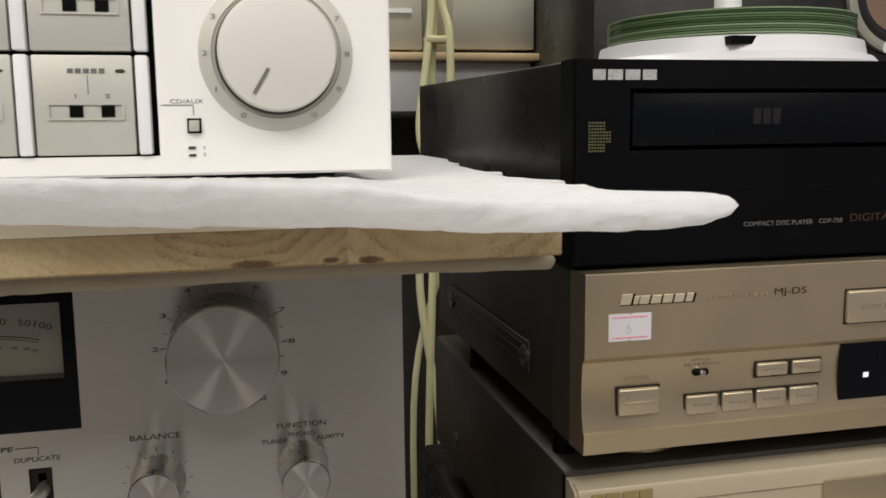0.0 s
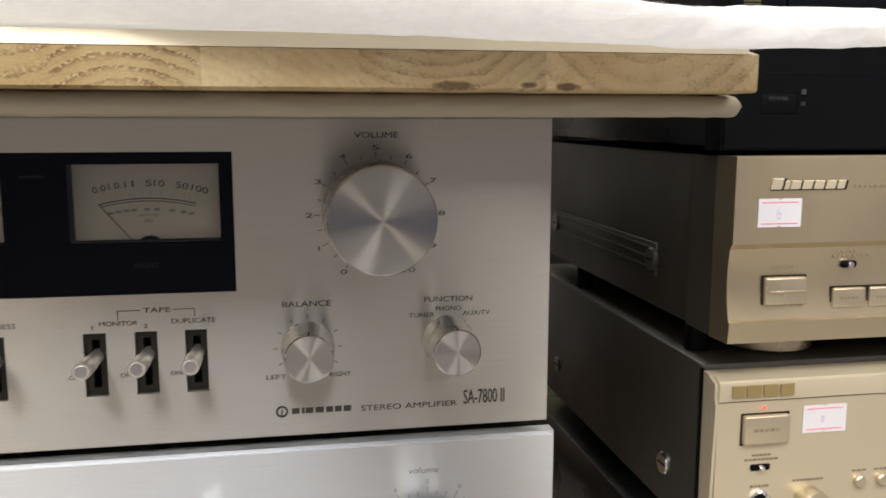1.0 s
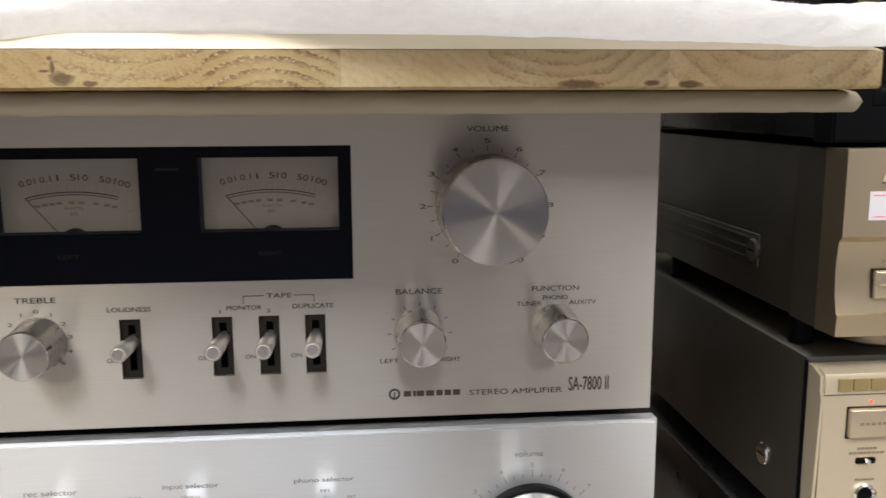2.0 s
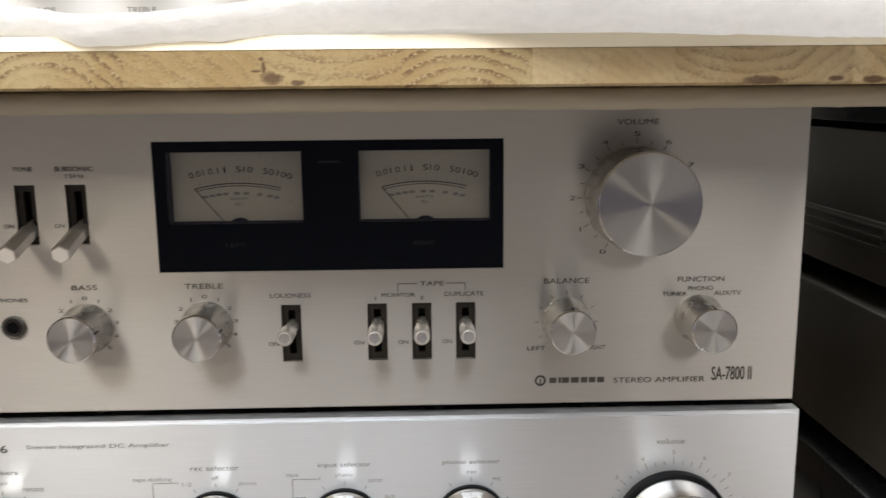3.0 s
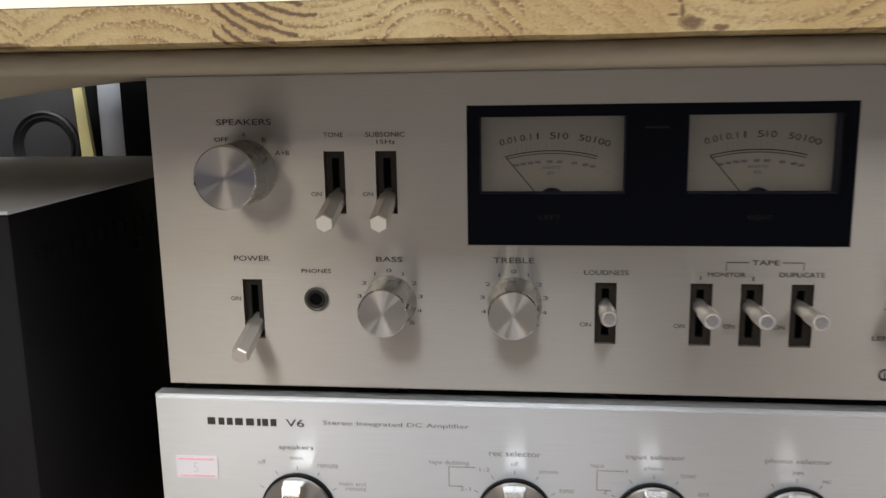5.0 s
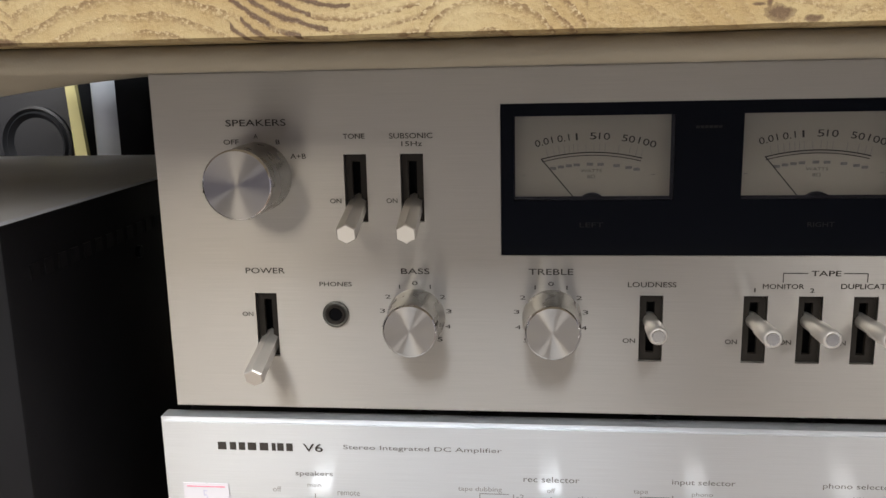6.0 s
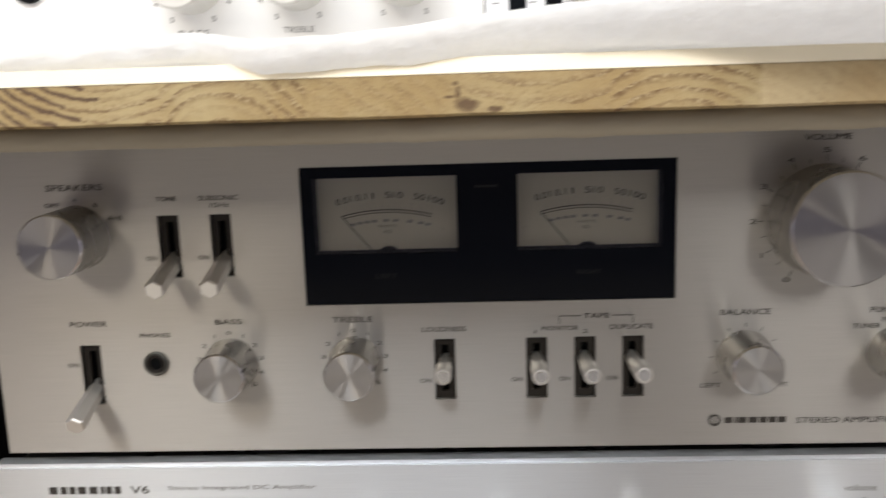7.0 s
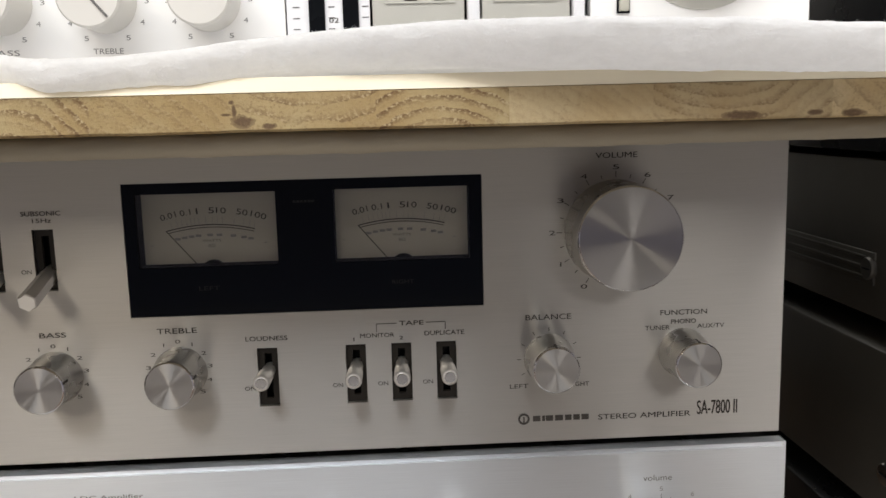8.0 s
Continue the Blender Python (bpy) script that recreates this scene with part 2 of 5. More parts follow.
BLACK_PLASTIC = plain("black_plastic", (0.0036, 0.0040, 0.0048), 0.42, 0.0, 1500, 0.2, 0.2, 0.055)
DARK_SCREW = plain("blackened_screw", (0.13, 0.122, 0.11), 0.3, 0.8, 900, 0.1, 0.05)
BLACK_SATIN = plain("dusty_black_steel", (0.008, 0.008, 0.009), 0.5, 0.0, 900, 0.3, 0.3, 0.16)
MATT_BLACK = plain("matt_black_lining", (0.006, 0.006, 0.007), 0.95, 0.0, 900, 0.2, 0.2, 0.02)
BROWN_STEEL = plain("brown_black_painted_steel", (0.042, 0.038, 0.031), 0.45, 0.0, 1700, 0.18, 0.4, 0.5)
SLOT_DARK = plain("dark_brown_slot_plastic", (0.020, 0.017, 0.014), 0.5, 0.0, 900, 0.2, 0.1, 0.2)
# Card cream is lowered, since little light reaches the sunken meters.
METER_PAPER = plain("dimmed_meter_card", (0.50, 0.475, 0.395), 0.6, 0.0, 500, 0.06, 0.05)
BLACK_INK = ink("black_print", (0.038, 0.034, 0.030))
GREY_INK = ink("grey_print", (0.13, 0.125, 0.12))
SOFT_INK = ink("faded_print", (0.22, 0.215, 0.21))
STAMP_INK = ink("pale_violet_stamp", (0.46, 0.45, 0.55))
SILVER_INK = ink("silver_print", (0.34, 0.34, 0.34), 0.4)
DIM_INK = ink("dim_grey_print", (0.016, 0.016, 0.016))
FAINT_INK = ink("faint_grey_print", (0.032, 0.032, 0.033))
PALE_INK = ink("pale_grey_print", (0.16, 0.16, 0.16))
AMBER_INK = ink("amber_print", (0.05, 0.024, 0.013))
TRAY_INK = ink("faint_tray_print", (0.010, 0.010, 0.011))
KEY_INK = ink("brown_key_print", (0.20, 0.16, 0.11))
OLIVE_INK = ink("olive_gold_print", (0.11, 0.105, 0.055))
RED_INK = ink("red_print", (0.75, 0.22, 0.30))
PAPER = plain("white_sticker_paper", (0.69, 0.675, 0.715), 0.6, 0.0, 700, 0.03, 0.05)
FELT = felt_material("white_polyester_felt", (0.97, 0.975, 0.985))
DIAL_GREY = plain("warm_grey_satin_dial", (0.70, 0.68, 0.64), 0.5, 0.3, 1400, 0.03, 0.05)
# White felt; the grey-brown stands for the shade under the board.
FELT_SHADED = plain("white_felt_in_shade", (0.39, 0.35, 0.27), 0.95, 0.0, 1400, 0.08, 0.6)
PINE_FACE = plain("planed_pine_face", (0.82, 0.74, 0.57), 0.55, 0.0, 600, 0.1, 0.2)
AGED_PINE = plain("aged_pine_shelf", (0.60, 0.46, 0.27), 0.55, 0.0, 500, 0.15, 0.2)
PANE = glass("clear_meter_pane")
CABLE = plain("cream_cable_jacket", (0.66, 0.64, 0.38), 0.45, 0.0, 700, 0.08, 0.1)
WHITE_PLASTIC = plain("white_plastic", (0.78, 0.78, 0.80), 0.4, 0.0, 900, 0.03, 0.05)
DISC_NODES = Nodes("green_disc_edge", (0.13, 0.20, 0.10), 0.16)
DISC_NODES.into(DISC_NODES.ramp(DISC_NODES.node("ShaderNodeObjectInfo").outputs["Random"], [(0.1, (0.035, 0.075, 0.03)), (0.5, (0.10, 0.17, 0.075)), (0.9, (0.25, 0.33, 0.20))]), "Base Color")
DISC_GREEN = DISC_NODES.mat
SIDE_WALL = plain("unseen_wall_purple_grey", (0.27, 0.26, 0.31), 0.8, 0.0, 300, 0.08, 0.3)
WALL_PAINT = plain("brown_grey_wall_paint", (0.47, 0.45, 0.42), 0.8, 0.0, 300, 0.06, 0.3)
STAND_IN_WALL = plain("dark_purple_stand_in_wall", (0.15, 0.15, 0.19), 0.8, 0.0, 300, 0.1, 0.3)
CEILING_PAINT = plain("white_ceiling_paint", (0.78, 0.78, 0.77), 0.85, 0.0, 300, 0.04, 0.3)
FLOOR_TILE = plain("pale_grey_vinyl_floor", (0.42, 0.40, 0.37), 0.5, 0.0, 120, 0.15, 0.2)
TABLE_TOP = plain("brown_laminate", (0.16, 0.10, 0.06), 0.5, 0.0, 400, 0.2, 0.2)
GREY_UNIT = plain("grey_beige_enamel", (0.44, 0.425, 0.36), 0.5, 0.1, 900, 0.08, 0.2)
YELLOW_FOAM = plain("pale_yellow_plastic", (0.75, 0.70, 0.34), 0.5, 0.0, 500, 0.06, 0.2)
BLUE_GREY = plain("blue_grey_plastic", (0.42, 0.46, 0.51), 0.22, 0.2, 200, 0.3, 0.2)
# Lid grey is raised to make up for light the board keeps off.
GREY_TOP = plain("lightened_grey_lid_steel", (0.60, 0.64, 0.70), 0.55, 0.1, 1500, 0.15, 0.4)
RUBBER = plain("speaker_rubber", (0.022, 0.023, 0.027), 0.45, 0.0, 700, 0.2, 0.3)
RED_LED = Nodes("red_led", (0.8, 0.05, 0.03), 0.3)
RED_LED.set("Emission Color", (1.0, 0.06, 0.04, 1)).set("Emission Strength", 2.0)
WHITE_LED = Nodes("white_display_segment", (0.7, 0.75, 0.8), 0.3)
WHITE_LED.set("Emission Color", (0.8, 0.9, 1.0, 1)).set("Emission Strength", 0.8)


# ---- shape helpers: all places are given from the lower left corner of the stereo amplifier's front ----
def thing(name, at, label, category, group="", kind=""):
    root = new(name)
    root.location = (at[0], at[1], at[2] + UP)
    root.empty_display_size = 0.05
    return tagged(root, label, category, group, kind)


def root_of(ob):
    while ob.parent:
        ob = ob.parent
    return ob


def shape(name, bm, material, smooth=30.0):
    me = bpy.data.meshes.new(name)
    bmesh.ops.recalc_face_normals(bm, faces=bm.faces[:])
    bm.to_mesh(me)
    bm.free()
    for m in material if isinstance(material, (list, tuple)) else [material]:
        me.materials.append(m)
    if smooth:
        me.shade_smooth()
        me.set_sharp_from_angle(angle=radians(smooth))
    return me


def part(name, bm, material, parent, label="", smooth=30.0):
    base = root_of(parent).location
    bmesh.ops.translate(bm, vec=(-base.x, -base.y, UP - base.z), verts=bm.verts[:])
    ob = new(name, shape(name, bm, material, smooth))
    ob.parent = parent
    return tagged(ob, label)


def single(name, bm, material, label, category, group="", kind="", smooth=30.0):
    """A top-level thing that is one mesh, with its origin at the middle of its foot."""
    cs = np.array([v.co for v in bm.verts])
    lo, hi = cs.min(0), cs.max(0)
    base = Vector(((lo[0] + hi[0]) / 2, (lo[1] + hi[1]) / 2, lo[2]))
    bmesh.ops.translate(bm, vec=-base, verts=bm.verts[:])
    ob = new(name, shape(name, bm, material, smooth))
    ob.location = base + Vector((0, 0, UP))
    return tagged(ob, label, category, group, kind)


def box(x0, x1, y0, y1, z0, z1, bevel=0.0, segments=2, bm=None):
    bm = bm or bmesh.new()
    made = bmesh.ops.create_cube(bm, size=1.0, matrix=Matrix.LocRotScale(
        ((x0 + x1) / 2, (y0 + y1) / 2, (z0 + z1) / 2), None, (x1 - x0, y1 - y0, z1 - z0)))
    if bevel:
        edges = list({e for v in made["verts"] for e in v.link_edges})
        bmesh.ops.bevel(bm, geom=edges, offset=bevel, segments=segments, affect="EDGES", profile=0.5)
    return bm


def lathe(profile, x, z, segments=48, bm=None, capped=True, y=0.0):
    """A turned shape: profile of (radius, y), axis along y through (x, z)."""
    bm = bm or bmesh.new()
    rings = []
    for r, dy in profile:
        if r < 1e-6:
            rings.append([bm.verts.new((x, y + dy, z))])
        else:
            rings.append([bm.verts.new((x + r * math.cos(a), y + dy, z + r * math.sin(a)))
                          for a in (2 * math.pi * k / segments for k in range(segments))])
    for one, two in zip(rings, rings[1:]):
        for k in range(segments):
            quad = [one[k % len(one)], one[(k + 1) % len(one)], two[(k + 1) % len(two)], two[k % len(two)]]
            quad = list(dict.fromkeys(quad))
            if len(quad) > 2:
                bm.faces.new(quad)
    if capped:
        for ring in (rings[0], rings[-1]):
            if len(ring) > 2:
                bm.faces.new(ring)
    return bm


def upright(profile, x, y, segments=48, bm=None, z=0.0):
    """A turned shape with its axis upright: profile of (radius, z)."""
    bm = bm or bmesh.new()
    rings = [[bm.verts.new((x + r * math.cos(a), y + r * math.sin(a), z + dz))
              for a in (2 * math.pi * k / segments for k in range(segments))] for r, dz in profile]
    for one, two in zip(rings, rings[1:]):
        for k in range(segments):
            j = (k + 1) % segments
            bm.faces.new((one[k], one[j], two[j], two[k]))
    bm.faces.new(rings[0])
    bm.faces.new(rings[-1])
    return bm


def rod(a, b, r, sides=12, tip=0.0, bm=None, r2=None):
    """A round or many-sided bar from a to b, its end chamfered by tip."""
    bm = bm or bmesh.new()
    a, b = Vector(a), Vector(b)
    way = (b - a).normalized()
    side = way.cross(Vector((0, 0, 1)))
    side = side.normalized() if side.length > 1e-4 else Vector((1, 0, 0))
    over = side.cross(way)
    r2 = r2 or r
    stops = [(a, r)] + ([(b - way * tip, r2), (b, r2 - tip * 0.8)] if tip else [(b, r2)])
    rings = [[bm.verts.new(c + q * (side * math.cos(t) + over * math.sin(t)))
              for t in (2 * math.pi * (k + 0.5) / sides for k in range(sides))] for c, q in stops]
    for one, two in zip(rings, rings[1:]):
        for k in range(sides):
            j = (k + 1) % sides
            bm.faces.new((one[k], one[j], two[j], two[k]))
    bm.faces.new(rings[0])
    bm.faces.new(rings[-1])
    return bm


def tube(points, r, sides=10):
    """A cable through the points, smoothed."""
    bm = bmesh.new()
    pts = [Vector(p) for p in points]
    fine = []
    for i in range(len(pts) - 1):
        p0, p1, p2, p3 = pts[max(i - 1, 0)], pts[i], pts[i + 1], pts[min(i + 2, len(pts) - 1)]
        for k in range(8):
            t = k / 8
            fine.append(0.5 * (2 * p1 + (p2 - p0) * t + (2 * p0 - 5 * p1 + 4 * p2 - p3) * t * t + (3 * p1 - p0 - 3 * p2 + p3) * t ** 3))
    fine.append(pts[-1])
    rings = []
    for i, p in enumerate(fine):
        way = (fine[min(i + 1, len(fine) - 1)] - fine[max(i - 1, 0)]).normalized()
        side = way.cross(Vector((0, 1, 0.01))).normalized()
        over = side.cross(way)
        rings.append([bm.verts.new(p + r * (side * math.cos(a) + over * math.sin(a)))
                      for a in (2 * math.pi * k / sides for k in range(sides))])
    for one, two in zip(rings, rings[1:]):
        for k in range(sides):
            j = (k + 1) % sides
            bm.faces.new((one[k], one[j], two[j], two[k]))
    bm.faces.new(rings[0])
    bm.faces.new(rings[-1])
    return bm


def plate(x0, x1, z0, z1, y, thick, holes, bevel=0.0):
    """A front plate from y (its face) back to y + thick, with rectangular holes (x0, x1, z0, z1) right through it."""
    xs = sorted({x0, x1, *(h[0] for h in holes), *(h[1] for h in holes)})
    zs = sorted({z0, z1, *(h[2] for h in holes), *(h[3] for h in holes)})
    bm = bmesh.new()
    verts = {}

    def vert(i, k):
        if (i, k) not in verts:
            verts[i, k] = bm.verts.new((xs[i], y, zs[k]))
        return verts[i, k]

    for i in range(len(xs) - 1):
        for k in range(len(zs) - 1):
            mx, mz = (xs[i] + xs[i + 1]) / 2, (zs[k] + zs[k + 1]) / 2
            if not any(h[0] < mx < h[1] and h[2] < mz < h[3] for h in holes):
                bm.faces.new((vert(i, k), vert(i + 1, k), vert(i + 1, k + 1), vert(i, k + 1)))
    bmesh.ops.dissolve_limit(bm, angle_limit=0.01, verts=bm.verts[:], edges=bm.edges[:])
    out = bmesh.ops.extrude_face_region(bm, geom=bm.faces[:])
    bmesh.ops.translate(bm, vec=(0, thick, 0), verts=[g for g in out["geom"] if isinstance(g, bmesh.types.BMVert)])
    bmesh.ops.recalc_face_normals(bm, faces=bm.faces[:])
    if bevel:
        def outer(e):
            return all(abs(v.co.y - y) < 1e-6 for v in e.verts) and any(
                all(abs(v.co[ax] - lim) < 1e-6 for v in e.verts) for ax, lim in ((0, x0), (0, x1), (2, z0), (2, z1)))
        bmesh.ops.bevel(bm, geom=[e for e in bm.edges if outer(e)], offset=bevel, segments=2, affect="EDGES")
    return bm


def words(text, x0, x1, z0, z1, material, parent, y=-0.0002, name="lettering", turn=0.0, bold=0.0):
    """Printed words, stretched into the given rectangle of a front that faces -y."""
    cu = bpy.data.curves.new("words", "FONT")
    cu.body, cu.resolution_u = text, 3
    tmp = new("words", cu)
    bpy.context.view_layer.update()
    me = bpy.data.meshes.new_from_object(tmp.evaluated_get(bpy.context.evaluated_depsgraph_get()))
    bpy.data.objects.remove(tmp)
    bm = bmesh.new()
    bm.from_mesh(me)
    bpy.data.meshes.remove(me)
    bpy.data.curves.remove(cu)
    cs = np.array([v.co for v in bm.verts])
    lo, hi = cs.min(0), cs.max(0)
    if text == "1":
        x0, x1 = (x0 + x1) / 2 - (z1 - z0) * 0.14, (x0 + x1) / 2 + (z1 - z0) * 0.14
    cx, cz = (x0 + x1) / 2, (z0 + z1) / 2
    c, s = math.cos(radians(turn)), math.sin(radians(turn))
    for v in bm.verts:
        u = ((v.co.x - lo[0]) / max(hi[0] - lo[0], 1e-9) - 0.5) * (x1 - x0)
        w = ((v.co.y - lo[1]) / max(hi[1] - lo[1], 1e-9) - 0.5) * (z1 - z0)
        v.co = (cx + c * u - s * w, y, cz + s * u + c * w)
    if bold:
        again = bmesh.ops.duplicate(bm, geom=bm.verts[:] + bm.edges[:] + bm.faces[:])["geom"]
        bmesh.ops.translate(bm, vec=(bold, -0.00004, -bold * 0.4), verts=[g for g in again if isinstance(g, bmesh.types.BMVert)])
    base = root_of(parent).location
    bmesh.ops.translate(bm, vec=(-base.x, -base.y, UP - base.z), verts=bm.verts[:])
    me = bpy.data.meshes.new(name)
    bm.to_mesh(me)
    bm.free()
    me.materials.append(material)
    ob = new(name, me)
    ob.parent = parent
    return ob


def mark(x0, x1, z0, z1, widths, material, parent, y, name, deep=0.0003, gap=0.2, slant=0.0, tall=(), bevel=0.0):
    """A maker's or model mark as plain blocks, each a part of its own; slant leans them, tall lists those that rise higher."""
    total, x = sum(widths), x0
    for k, w in enumerate(widths):
        wide = (x1 - x0) * w / total
        top = z1 + (z1 - z0) * 0.28 if k in tall else z1
        bm = box(x, x + wide * (1 - gap), y - deep, y + 0.0002, z0, top, bevel)
        for v in bm.verts:
            v.co.x += (v.co.z - z0) * slant
        part(name, bm, material, parent, smooth=0)
        x += wide


def bars(x0, x1, z0, z1, count, material, parent, y=-0.0003, gap=0.25, name="print_bar", deep=0.0003):
    """Plain bars in place of writing too small to read."""
    bm = bmesh.new()
    step = (x1 - x0) / count
    for k in range(count):
        box(x0 + k * step, x0 + (k + 1 - gap) * step, y - deep, y + 0.0002, z0, z1, bm=bm)
    return part(name, bm, material, parent, smooth=0)


def strokes(lines, width, material, parent, y=-0.0002, name="printed_line"):
    """Thin printed lines (x, z, x, z) on a front."""
    bm = bmesh.new()
    for ax, az, bx, bz in lines:
        d = Vector((bx - ax, 0, bz - az)).normalized()
        n = Vector((-d.z, 0, d.x)) * (width / 2)
        a, b = Vector((ax, y, az)), Vector((bx, y, bz))
        bm.faces.new([bm.verts.new(p) for p in (a - n, b - n, b + n, a + n)])
    return part(name, bm, material, parent, smooth=0)


def price_sticker(x0, x1, z0, z1, y, label, digit=""):
    """A small white price sticker with two red rules and a grey stamp."""
    st = thing("price_sticker", ((x0 + x1) / 2, y, z0), label, "sticker", "price stickers")
    w, h = x1 - x0, z1 - z0
    bm = bmesh.new()
    outline = [(0, 0), (0.45, 0), (0.49, 0.06), (0.53, 0), (1, 0), (1, 1), (0.55, 1), (0.51, 0.94), (0.47, 1), (0, 1)]
    sides = [[bm.verts.new((x0 + u * w, v, z0 + q * h)) for u, q in outline] for v in (y - 0.0004, y - 0.0001)]
    bm.faces.new(sides[0])
    bm.faces.new(sides[1])
    for k in range(len(outline)):
        bm.faces.new((sides[0][k - 1], sides[0][k], sides[1][k], sides[1][k - 1]))
    part("paper", bm, PAPER, st, smooth=0)
    part("rule", box(x0 + 0.08 * w, x1 - 0.08 * w, y - 0.0006, y - 0.0003, z1 - 0.145 * h, z1 - 0.11 * h), RED_INK, st, "red printed rule", 0)
    part("rule", box(x0 + 0.08 * w, x1 - 0.08 * w, y - 0.0006, y - 0.0003, z0 + 0.11 * h, z0 + 0.145 * h), RED_INK, st, "red printed rule", 0)
    if digit:
        words(digit, x0 + 0.42 * w, x0 + 0.53 * w, z0 + 0.26 * h, z0 + 0.72 * h, STAMP_INK, st, y - 0.0005, "stamp")
    else:
        bars(x0 + 0.42 * w, x0 + 0.54 * w, z0 + 0.36 * h, z0 + 0.62 * h, 1, STAMP_INK, st, y - 0.0004, 0.4, "stamp", 0.0001)
    return st

# ---- the room ----
def wall(name, x0, x1, y0, y1, z0, z1, material, label, category="wall"):
    return single(name, box(x0, x1, y0, y1, z0, z1), material, label, category, "", "structure", 0)


wall("floor", -2.1, 2.5, -5.1, 2.1, -UP - 0.1, -UP, FLOOR_TILE, "pale grey vinyl floor of the shop", "floor")
wall("ceiling", -2.1, 2.5, -5.1, 2.1, 1.55, 1.65, CEILING_PAINT, "white painted ceiling above the shelves", "ceiling")
wall("wall_north", -2.1, 2.5, 2.0, 2.1, -UP, 1.55, WALL_PAINT, "grey-brown wall behind the shelves")
# Unseen wall, dark purple in place of the viewer mirrored in the metal.
wall("wall_south", -2.1, 2.5, -5.1, -5.0, -UP, 1.55, STAND_IN_WALL, "unseen dark wall added behind the viewer to darken reflections")
# Side walls are unseen, set close and tinted to colour the metal's reflections.
wall("wall_west", -2.1, -2.0, -5.0, 2.0, -UP, 1.55, SIDE_WALL, "unseen side wall, added and tinted for reflections in the metal")
wall("wall_east", 2.4, 2.5, -5.0, 2.0, -UP, 1.55, SIDE_WALL, "unseen side wall, added and tinted for reflections in the metal")


def stand(name, x0, x1, y0, y1, top, label):
    """A plain laminate stand that carries a stack of equipment."""
    st = thing(name, ((x0 + x1) / 2, (y0 + y1) / 2, -UP), label, "table")
    part("top", box(x0, x1, y0, y1, top - 0.025, top, 0.002), TABLE_TOP, st)
    for x in (x0 + 0.02, x1 - 0.06):
        for y in (y0 + 0.02, y1 - 0.06):
            part("leg", box(x, x + 0.04, y, y + 0.04, -UP, top - 0.025, 0.002), TABLE_TOP, st)
    return st


stand("equipment_table", -0.62, 0.455, -0.12, 0.5, -0.117, "brown laminate table under the silver amplifiers")
stand("equipment_table", 0.47, 1.05, -0.06, 0.36, -0.19, "brown laminate table under the champagne decks")


# ---- knobs, levers and feet ----
def knob(parent, x, z, r, long, y=0.0, pointer=None, label="", cap=0.0, flare=1.03):
    """A turned aluminium knob with a bright rim and a spun cap."""
    k = part("knob", lathe([(r * flare, y), (r * flare, y - 0.0014), (r * (1 + (flare - 1) * 0.45), y - long * 0.30), (r * (1 + (flare - 1) * 0.12), y - long * 0.60), (r, y - long + 0.0012)],
                           x, z, 72, capped=False), TURNED, parent, label)
    part("rim", lathe([(r, y - long + 0.0012), (r * 0.995, y - long + 0.0006), (r - 0.0007, y - long)], x, z, 72, capped=False), CHROME, k, "polished bright rim", 60)
    part("cap", lathe([(r - 0.0007, y - long), (0.0, y - long - cap)], x, z, 72, capped=False), SPUN, k, "spun cap with fanned gloss", 25)
    if pointer is not None:
        a = radians(pointer)
        bm = box(-0.0005, 0.0005, -long * 0.985, -long * 0.72, 0.975 * r, 1.010 * r)
        bmesh.ops.rotate(bm, cent=(0, 0, 0), matrix=Matrix.Rotation(-a, 3, "Y"), verts=bm.verts[:])
        bmesh.ops.translate(bm, vec=(x, y, z), verts=bm.verts[:])
        part("pointer", bm, BLACK_INK, k, "black pointer groove", 0)
    return k


def slot(parent, x, z0, z1, wide=0.0088):
    """A recessed dark switch slot behind the front plate."""
    s = part("switch_slot", plate(x - wide / 2 - 0.001, x + wide / 2 + 0.001, z0 - 0.001, z1 + 0.001, 0.0022, 0.002,
                                  [(x - 0.0016, x + 0.0016, z0 + 0.003, z1 - 0.003)]), SLOT_DARK, parent, "dark recessed switch slot", 0)
    part("slot_floor", box(x - 0.003, x + 0.003, 0.0075, 0.009, z0, z1), BLACK_PLASTIC, s, smooth=0)
    return s


def lever(parent, a, b, r=0.0041, sides=6):
    """A metal lever that sticks out of its slot, six-sided or round with a bright dished tip."""
    if sides == 6:
        return part("switch_lever", rod(a, b, r * 0.92, sides, 0.0006, r2=r), LEVER, parent, "satin metal switch lever", 20)
    a, b = Vector(a), Vector(b)
    way, waist = (b - a).normalized(), a + (b - a) * 0.52
    lv = part("switch_lever", rod(a, waist + way * 0.001, r * 0.80, sides), LEVER, parent, "round metal switch lever", 40)
    part("lever_head", rod(waist, b, r * 0.94, sides, 0.0007, r2=r), LEVER, lv, "wider satin head", 40)
    part("lever_tip", rod(b - way * 0.0002, b + way * 0.0006, r * 0.70, sides, 0.0004), GRIP, lv, "round lever tip", 40)
    return lv


def feet(parent, x0, x1, y0, y1, z0, z1, r=0.014, material=None):
    for x in (x0, x1):
        for y in (y0, y1):
            part("foot", upright([(r * 0.9, z0), (r, z0 + 0.001), (r, z1)], x, y, 24), material or BLACK_PLASTIC, parent)


# ---- the silver stereo amplifier with two power meters ----
TOP = 0.1345
amp = thing("stereo_amplifier", (0.21, 0.18, -0.0045), "champagne-silver stereo amplifier with twin power meters, standing on another amplifier", "amplifier", "stacked amplifiers")
TONE_X, SUB_X, POWER_X, LOUD_X, TAPE_X = 0.0791, 0.1009, 0.0408, 0.1913, (0.2296, 0.2495, 0.2692)
